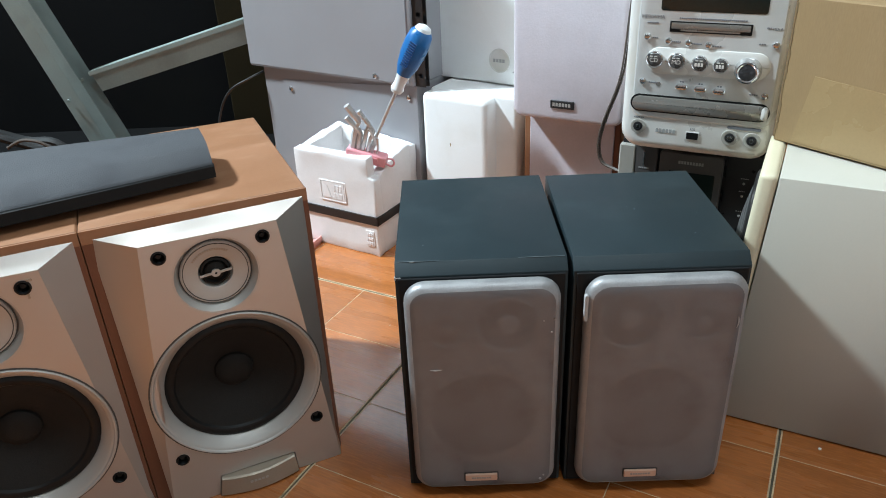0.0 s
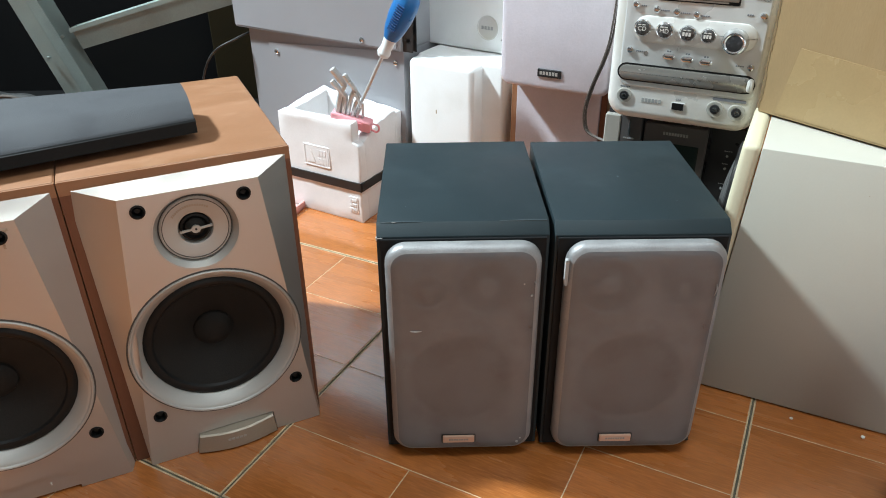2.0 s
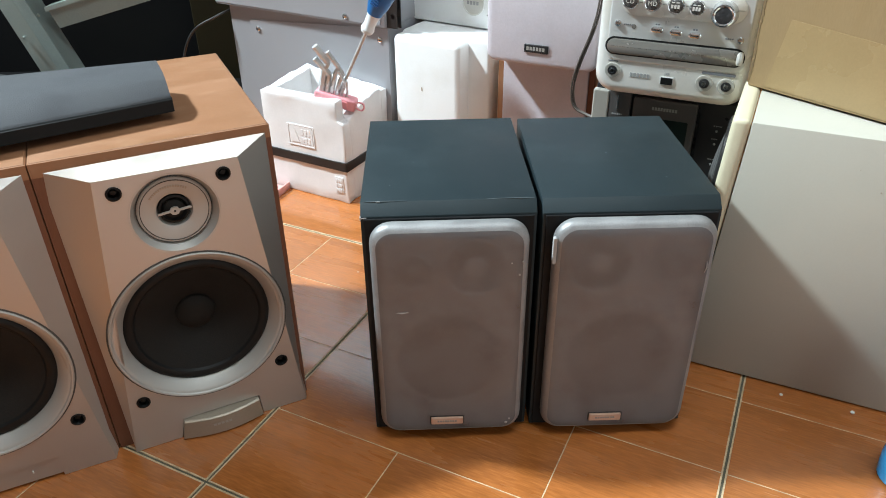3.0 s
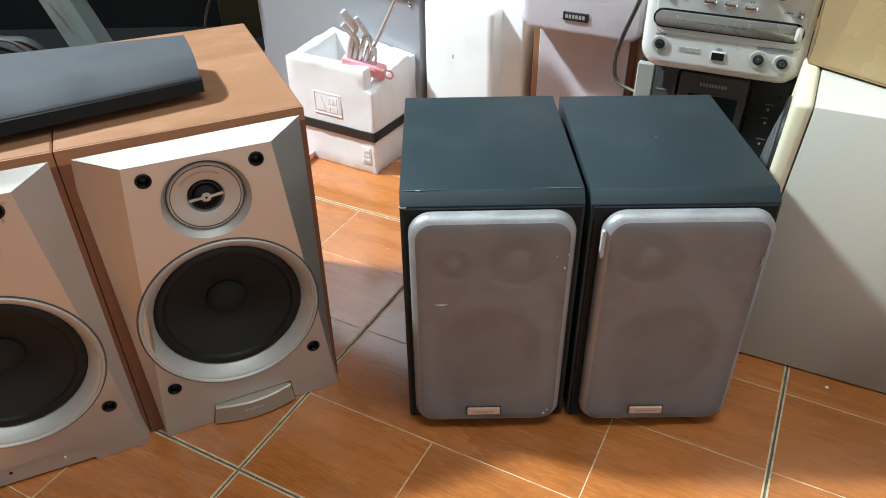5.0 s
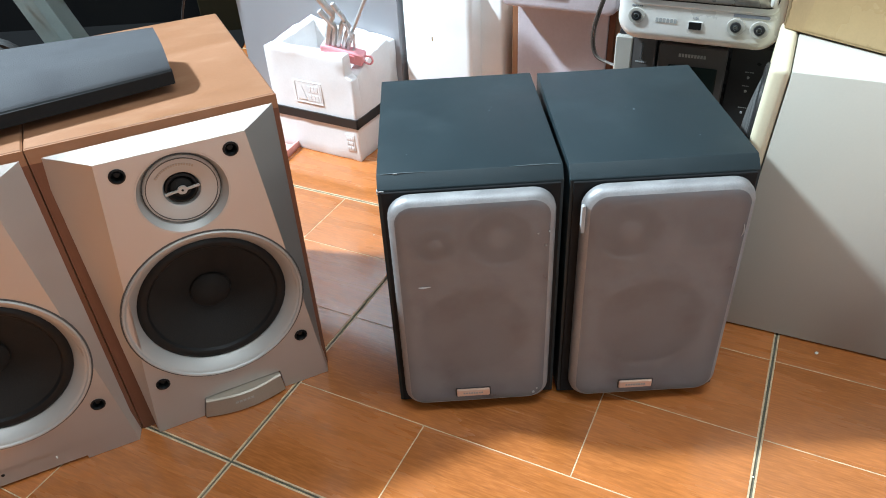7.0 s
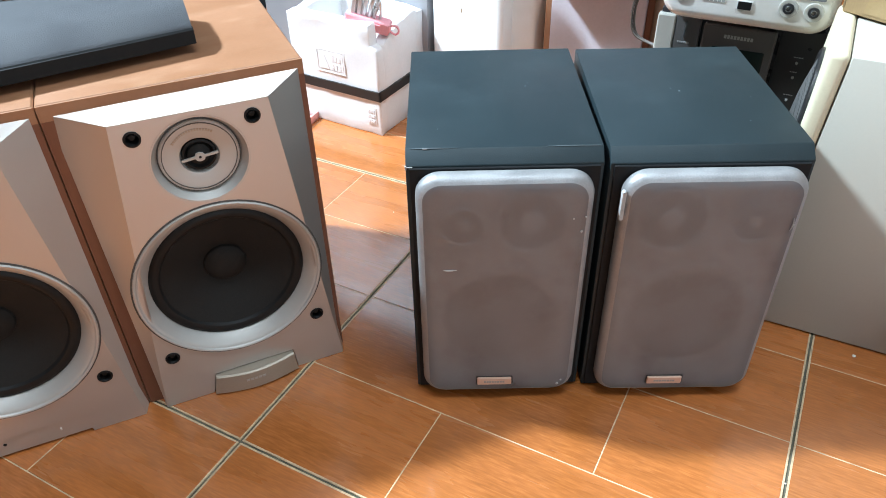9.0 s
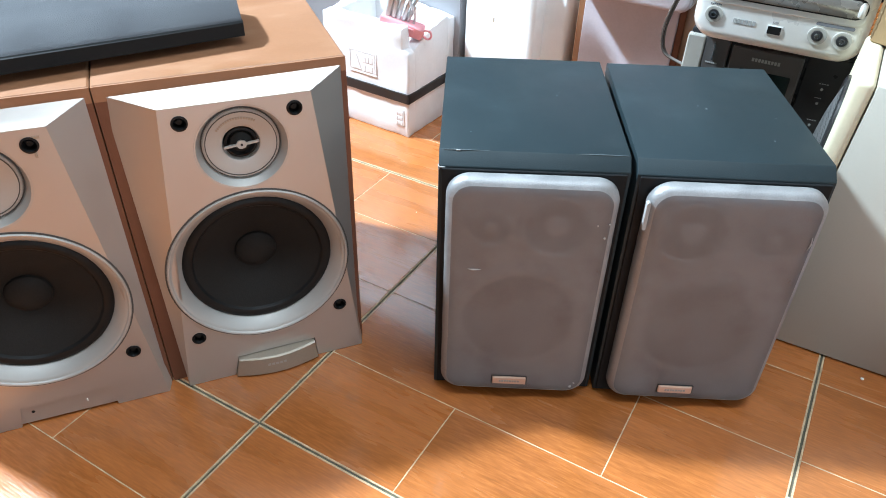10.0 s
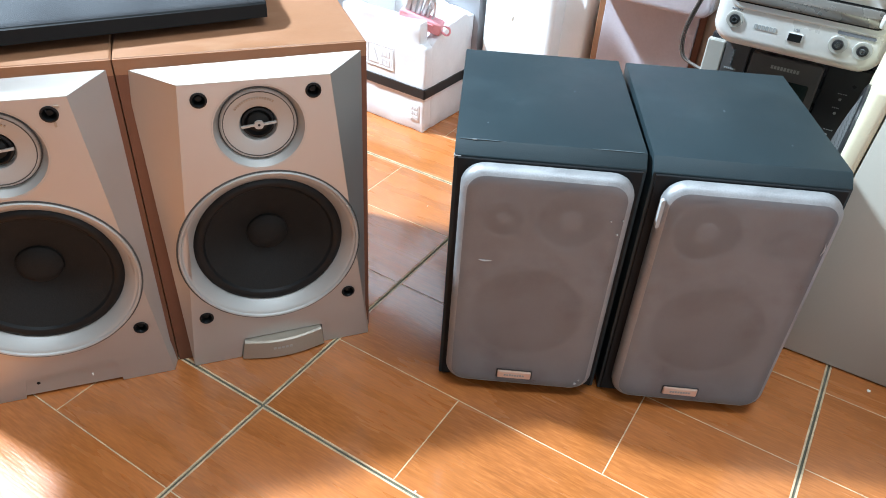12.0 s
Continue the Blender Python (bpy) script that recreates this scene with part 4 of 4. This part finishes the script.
def foam_box():
    t = thing("foam_box", FOAM_POSE, "white foam box with a cut corner and black strap", "box")
    w, d, h, th = 0.178, 0.140, 0.189, 0.021

    def roughen(b):
        bmesh.ops.triangulate(b, faces=b.faces[:])
        for limit in (0.045, 0.022, 0.011):
            bmesh.ops.subdivide_edges(b, edges=[e for e in b.edges if e.calc_length() > limit], cuts=1)
            bmesh.ops.triangulate(b, faces=b.faces[:])
        for v in b.verts:
            n1 = noise.noise_vector(v.co * 38.0)
            n2 = noise.noise_vector(v.co * 130.0)
            v.co += n1 * 0.0013 + n2 * 0.0008
            if v.co.z > 0.14:
                v.co.z += 0.0035 * max(0.0, noise.noise(v.co * 60.0)) - 0.003 * max(0.0, noise.noise(v.co * 45.0 + Vector((3, 1, 7))))
            v.co.z = max(v.co.z, 0.0)

    def wall(pts, y0, y1):
        b = prism(pts, y0, y1)
        bmesh.ops.recalc_face_normals(b, faces=b.faces[:])
        bmesh.ops.bevel(b, geom=b.edges[:], offset=0.0025, segments=2, affect="EDGES", profile=0.5)
        roughen(b)
        return b

    part("front_wall", wall([(-w, 0.0), (0.0, 0.0), (0.0, 0.150), (-0.012, 0.154), (-0.013, h), (-w, h - 0.001)], 0.0, th), FOAM, t)
    part("back_wall", wall([(-w, 0.0), (0.0, 0.0), (0.0, 0.176), (-0.05, 0.182), (-0.12, 0.185), (-w, 0.197)], d - th, d), FOAM, t)

    def side(pts, x0, x1):
        b = bmesh.new()
        f = [b.verts.new((x0, y, z)) for y, z in pts]
        k = [b.verts.new((x1, y, z)) for y, z in pts]
        n = len(pts)
        for i in range(n):
            b.faces.new((f[i], f[(i + 1) % n], k[(i + 1) % n], k[i]))
        b.faces.new(f)
        b.faces.new(k)
        bmesh.ops.recalc_face_normals(b, faces=b.faces[:])
        bmesh.ops.bevel(b, geom=b.edges[:], offset=0.0025, segments=2, affect="EDGES", profile=0.5)
        roughen(b)
        return b

    part("side_wall", side([(th - 0.003, 0.0), (d - th + 0.003, 0.0), (d - th + 0.003, 0.180), (0.06, 0.174), (th - 0.003, 0.152)], -th, 0.0), FOAM, t)
    part("side_wall", side([(th - 0.003, 0.0), (d - th + 0.003, 0.0), (d - th + 0.003, 0.196), (0.055, 0.191), (th - 0.003, 0.186)], -w, -w + th), FOAM, t)
    part("inside_floor", block(-w + th - 0.002, -th + 0.002, th - 0.002, d - th + 0.002, 0.004, 0.10), FOAM, t)
    strap = bmesh.new()
    pad = 0.0026
    block(-w - pad, pad, -pad, 0.0005, 0.064, 0.080, bm=strap)
    block(-0.0005, pad, -pad, d + pad, 0.064, 0.080, bm=strap)
    block(-w - pad, pad, d - 0.0005, d + pad, 0.064, 0.080, bm=strap)
    block(-w - pad, -w + 0.0005, -pad, d + pad, 0.064, 0.080, bm=strap)
    part("strap", strap, TAPE, t, "black adhesive strap")
    # moulded marks
    mk = bmesh.new()
    slab(-0.121, -0.068, 0.0965, 0.1335, 0.002, [(0.0, 0.0005), (0.0012, -0.0010)], 3, mk)
    for x0, x1, z0, z1 in ((-0.124, -0.065, 0.1325, 0.1355), (-0.124, -0.065, 0.0945, 0.0975), (-0.124, -0.121, 0.0975, 0.1325), (-0.068, -0.065, 0.0975, 0.1325)):
        block(x0, x1, -0.0012, 0.0005, z0, z1, 0.0006, 1, mk)
    part("moulded_panel", mk, FOAM, t)
    em = bmesh.new()
    bars(-0.094, -0.072, 0.122, 0.011, -0.0012, 3, em)
    bars(-0.094, -0.072, 0.106, 0.011, -0.0012, 3, em)
    prism([(-0.117, 0.102), (-0.098, 0.102), (-0.1075, 0.127)], -0.0019, -0.0006, em)
    part("moulded_mark", em, FOAM, t)
    e2 = bmesh.new()
    slab(-0.0285, -0.0085, 0.018, 0.051, 0.003, [(0.0, 0.0005), (0.0012, -0.0012)], 3, e2)
    bars(-0.026, -0.011, 0.043, 0.005, -0.0018, 3, e2)
    bars(-0.026, -0.011, 0.034, 0.005, -0.0018, 3, e2)
    bars(-0.026, -0.011, 0.025, 0.005, -0.0018, 3, e2)
    part("moulded_mark", e2, FOAM, t)


foam_box()


def hex_keys():
    t = thing("hex_key_set", pose(-0.1385, 1.209, 0.1745, 8, 14, -12), "steel hex keys in a red-pink plastic holder", "tool")
    h = slab(-0.034, 0.040, 0.0, 0.020, 0.004, [(0.0, 0.009), (0.0, -0.009), (0.002, -0.0105)], 4)
    part("holder", h, PINK, t, "red-pink plastic holder")
    loop = sweep([(0.040, 0.0, 0.004), (0.050, 0.0, 0.002), (0.054, 0.0, 0.009), (0.050, 0.0, 0.016), (0.040, 0.0, 0.015)], 0.0018, 6)
    part("hang_loop", loop, PINK, t)
    part("clip", slab(0.012, 0.026, 0.004, 0.016, 0.002, [(0.0, -0.009), (0.0, -0.0125)], 3), PINK, t)
    for x, top, r, bend, lean in ((-0.024, 0.088, 0.0058, 0.022, 0.004), (-0.014, 0.066, 0.0048, 0.026, 0.0), (-0.006, 0.084, 0.0042, 0.020, 0.006), (0.003, 0.074, 0.0035, 0.018, 0.006), (0.011, 0.056, 0.0028, 0.012, 0.004), (0.019, 0.042, 0.0021, 0.002, 0.002)):
        k = sweep([(x, 0.0, 0.004), (x, 0.0, 0.020), (x + lean * 0.5, 0.0, top - 0.026), (x + lean, 0.001, top - 0.014), (x + lean - bend * 0.35, -0.002, top - 0.004), (x + lean - bend, -0.006, top + 0.012)], r, 6, None, 3)
        part("hex_key", k, STEEL, t, smooth=False)


def screwdriver():
    tip, end = Vector((-0.158, 1.222, 0.130)), Vector((-0.019, 1.166, 0.410))
    axis = (end - tip).normalized()
    q = axis.to_track_quat("Y", "Z").to_matrix().to_4x4()
    length = (end - tip).length
    nk = length - 0.122
    t = thing("screwdriver", Matrix.Translation(tip) @ q, "blue and white handled screwdriver leaning in a foam box", "tool")
    part("shaft", lathe(0, 0, [(0.0, 0.0), (0.0026, 0.004), (0.0031, 0.012), (0.0031, nk + 0.004)], 14), STEEL, t)
    part("collar", lathe(0, 0, [(0.004, nk - 0.002), (0.0096, nk), (0.0116, nk + 0.006), (0.0096, nk + 0.014), (0.0102, nk + 0.026), (0.0122, nk + 0.036)], 24), PALE_GRIP, t, "white plastic collar")
    part("grip", lathe(0, 0, [(0.0125, nk + 0.034), (0.0175, nk + 0.050), (0.0208, nk + 0.072), (0.0212, nk + 0.094), (0.0188, nk + 0.110), (0.0140, nk + 0.1165)], 24), BLUE_GRIP, t, "blue rubber grip")
    part("end_cap", lathe(0, 0, [(0.0142, nk + 0.116), (0.0118, nk + 0.121), (0.006, nk + 0.124), (0.0, nk + 0.1245)], 24), PALE_GRIP, t)
    for side in (-1, 1):
        rb = bmesh.new()
        for i in range(11):
            y = nk + 0.054 + i * 0.0042
            block(side * 0.0195 - 0.0026, side * 0.0195 + 0.0026, y, y + 0.0021, -0.0065, 0.0065, 0.0004, 1, rb)
        tagged(part("grip_ribs", rb, BLUE_RIB, t), kind="stuff")


hex_keys()
screwdriver()


# ---- steel stand and dark clutter behind ----
def steel_stand():
    t = thing("steel_stand", pose(0, 1.60, 0), "grey-green painted steel stand with a slanting leg and brace", "stand")
    leg = prism([(-1.024, 0.72), (-0.966, 0.72), (-0.706, 0.0), (-0.782, 0.0)], 0.0, 0.05)
    part("leg", leg, GREEN_STEEL, t, smooth=False)
    flange = bmesh.new()
    q = [(-0.992, 0.72), (-0.966, 0.72), (-0.706, 0.0), (-0.740, 0.0)]
    f = [flange.verts.new((x, -0.002 if i in (0, 3) else -0.012, z)) for i, (x, z) in enumerate(q)]
    k = [flange.verts.new((x, 0.004, z)) for x, z in q]
    for i in range(4):
        flange.faces.new((f[i], f[(i + 1) % 4], k[(i + 1) % 4], k[i]))
    flange.faces.new(f)
    flange.faces.new(k)
    part("leg_flange", flange, GREEN_STEEL, t, smooth=False)
    br = prism([(-0.775, 0.262), (-0.36, 0.376), (-0.36, 0.322), (-0.758, 0.216)], 0.004, 0.034)
    part("brace", br, GREEN_STEEL, t, smooth=False)
    lip = prism([(-0.775, 0.262), (-0.36, 0.376), (-0.36, 0.366), (-0.774, 0.253)], -0.005, 0.004)
    part("brace_lip", lip, GREEN_STEEL, t, smooth=False)
    for x, z in ((-0.792, 0.246), (-0.835, 0.20), (-0.850, 0.36)):
        part("bolt", lathe(x, z, [(0.0035, -0.002), (0.0035, -0.007), (0.0, -0.008)], 6), GREEN_STEEL, t)


steel_stand()
cl = thing("cable", pose(0.010, 0, -0.006), "black cable curving up beside the grey cases", "cable")
part("wire", sweep([(-0.52, 1.50, 0.0), (-0.49, 1.50, 0.16), (-0.455, 1.49, 0.235), (-0.40, 1.485, 0.268), (-0.36, 1.52, 0.28)], 0.0024, 8), BLACK_WIRE, cl)
cl = thing("cable_bundle", pose(0, 0, 0), "black braided cable bundle lying behind the speakers", "cable")
for i in range(3):
    part("wire", sweep([(-1.15, 1.40 + 0.015 * i, 0.19 + 0.01 * i), (-0.96, 1.40, 0.195 + 0.016 * math.sin(i)), (-0.86, 1.41 + 0.01 * i, 0.165), (-0.78, 1.42, 0.12 + 0.015 * i), (-0.70, 1.45, 0.0)], 0.009, 8), BLACK_WIRE, cl)
cl = thing("cable_tie", pose(0, 0, 0), "pale grey cable end on the dark bundle", "cable")
part("wire", sweep([(-0.875, 1.385, 0.165), (-0.84, 1.385, 0.18), (-0.80, 1.385, 0.17), (-0.78, 1.39, 0.13), (-0.77, 1.40, 0.0)], 0.0035, 8), WIRE, cl)
# added board for a faint ochre patch; its colour carries the dimness
ob = thing("board", pose(-0.50, 1.90, 0), "ochre board added for a faint patch, its dimness put into the colour", "board")
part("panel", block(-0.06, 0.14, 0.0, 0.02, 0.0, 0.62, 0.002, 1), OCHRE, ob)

# added cover: blackens the far left floor where only darkness lies
sh = thing("dark_floor_cover", pose(0, 0, 0), "black cover added over the floor to stand in for darkness", "sheet")
part("sheet", block(-2.6, -0.44, 1.12, 1.999, 0.0, 0.003, 0.001, 1), PAINTED_DARK, sh)

# speaker wire hanging in front of the pale speaker
cl = thing("speaker_wire", pose(0, 0, 0), "thin grey speaker wire hanging beside the white stereo", "cable")
for dx in (0.0, 0.0032):
    part("strand", sweep([(0.262 + dx, 0.962, 0.56), (0.255 + dx, 0.962, 0.47), (0.249 + dx, 0.964, 0.375), (0.232 + dx, 0.972, 0.310), (0.226 + dx, 0.976, 0.275), (0.231 + dx, 0.974, 0.246), (0.250 + dx, 0.960, 0.237), (0.278 + dx, 0.925, 0.236), (0.305 + dx, 0.895, 0.230), (0.318 + dx, 0.875, 0.18), (0.32 + dx, 0.862, 0.0)], 0.0015, 6), WIRE, cl)

# ---- small things on the floor ----
tr = thing("plastic_tray", pose(-0.262, 1.180, 0, 0, 0, -24), "pale pink plastic tray lying beside the foam box", "tray")
pan = block(-0.05, 0.0, 0.0, 0.06, 0.0, 0.004, 0.001, 1)
block(-0.004, 0.0, 0.0, 0.06, 0.0, 0.014, 0.0012, 2, pan)
part("body", pan, PINK_PALE, tr)
bt = thing("blue_bottle", pose(0.511, 0.498, 0), "blue plastic bottle standing on the tiled floor", "bottle")
b = bmesh.new()
n = 28
rows = []
for r, z in ((0.022, 0.0), (0.027, 0.004), (0.0285, 0.03), (0.026, 0.05), (0.028, 0.075), (0.024, 0.11), (0.012, 0.135), (0.011, 0.15)):
    rows.append([b.verts.new((r * math.cos(2 * math.pi * i / n), r * math.sin(2 * math.pi * i / n), z)) for i in range(n)])
for p, q in zip(rows, rows[1:]):
    for i in range(n):
        b.faces.new((p[i], p[(i + 1) % n], q[(i + 1) % n], q[i]))
b.faces.new(rows[0])
b.faces.new(rows[-1])
part("body", b, BLUE_BAG, bt)
for x, y, r in ((0.438, 0.632, 0.0022), (0.508, 0.598, 0.0026), (0.118, 0.427, 0.003), (-0.092, 0.935, 0.0011), (0.300, 0.470, 0.001), (-0.060, 0.445, 0.0012)):
    c = bmesh.new()
    bmesh.ops.create_icosphere(c, subdivisions=1, radius=r)
    for v in c.verts:
        v.co *= 0.75 + 0.5 * random.random()
        v.co.z *= 0.6
    ob = new("crumb", mesh_of("crumb", c, CRUMB, False))
    ob.location = (x, y, r * 0.5)
    tagged(ob, "small white foam crumb on the tiled floor", "crumb", "crumbs on the floor")

# ---- tiled floor ----
TILE, GRID = 0.497, -28.2
floor = tagged(new("floor"), "glossy wood-look floor tiles with grey-green joints", "floor", "", "structure")
floor.empty_display_size = 0.1
part("grout_bed", block(-2.8, 1.9, -2.62, 2.12, -0.08, -0.0016), GROUT, floor, "grey-green grout", False)
base = Matrix.Translation((-0.230, 0.532, 0)) @ Matrix.Rotation(radians(GRID), 4, "Z")
edge_bm = bmesh.new()
block(0.0013, TILE - 0.0013, 0.0013, TILE - 0.0013, -0.0016, -0.0003, bm=edge_bm)
edge_me = mesh_of("tile_edge", edge_bm, JOINT, False)


def plank_mesh(length, width):
    b = block(-length / 2, length / 2, -width / 2, width / 2, -0.0012, 0.0, 0.0)
    top = [e for e in b.edges if all(v.co.z > -0.0001 for v in e.verts)]
    bmesh.ops.bevel(b, geom=top, offset=0.0004, segments=1, affect="EDGES")
    return mesh_of("plank", b, PLANK, False)


GAP, EDGE, ROW = 0.0011, 0.0031, TILE / 4
short, long_ = TILE / 3, TILE * 2 / 3
planks = {}
far_parts, far_edges = bmesh.new(), bmesh.new()
for iu in range(-11, 10):
    for iv in range(-11, 10):
        c = base @ Vector(((iu + 0.5) * TILE, (iv + 0.5) * TILE, 0))
        if not (-3.0 < c.x < 2.1 and -2.85 < c.y < 2.35):
            continue
        near = -0.95 < c.x < 0.95 and 0.15 < c.y < 1.75
        tile_m = base @ Matrix.Translation((iu * TILE, iv * TILE, 0))
        if near:
            ob = new("tile_edge", edge_me)
            ob.parent, ob.matrix_world = floor, tile_m
        else:
            tmp = edge_me.copy()
            tmp.transform(tile_m)
            far_edges.from_mesh(tmp)
            bpy.data.meshes.remove(tmp)
        for row in range(4):
            cut = short if row % 2 == 0 else long_
            for x0, x1 in ((0.0, cut), (cut, TILE)):
                a0 = x0 + (EDGE if x0 == 0 else GAP / 2)
                a1 = x1 - (EDGE if x1 == TILE else GAP / 2)
                b0 = row * ROW + (EDGE if row == 0 else GAP / 2)
                b1 = (row + 1) * ROW - (EDGE if row == 3 else GAP / 2)
                m = tile_m @ Matrix.Translation(((a0 + a1) / 2, (b0 + b1) / 2, 0))
                key = (round(a1 - a0, 5), round(b1 - b0, 5))
                if key not in planks:
                    planks[key] = plank_mesh(*key)
                if near:
                    ob = new("plank", planks[key])
                    ob.parent, ob.matrix_world = floor, m
                else:
                    tmp = planks[key].copy()
                    tmp.transform(m)
                    far_parts.from_mesh(tmp)
                    bpy.data.meshes.remove(tmp)
# the outer tiles are cut off at the walls
for name, bm, mat in (("plank_rest", far_parts, PLANK), ("tile_edge_rest", far_edges, JOINT)):
    for co, no in (((-2.68, 0, 0), (-1, 0, 0)), ((1.78, 0, 0), (1, 0, 0)), ((0, -2.5, 0), (0, -1, 0)), ((0, 2.0, 0), (0, 1, 0))):
        bmesh.ops.bisect_plane(bm, geom=bm.verts[:] + bm.edges[:] + bm.faces[:], plane_co=co, plane_no=no, clear_outer=True)
    tagged(part(name, bm, mat, floor, "", False), "", "", "", "stuff")
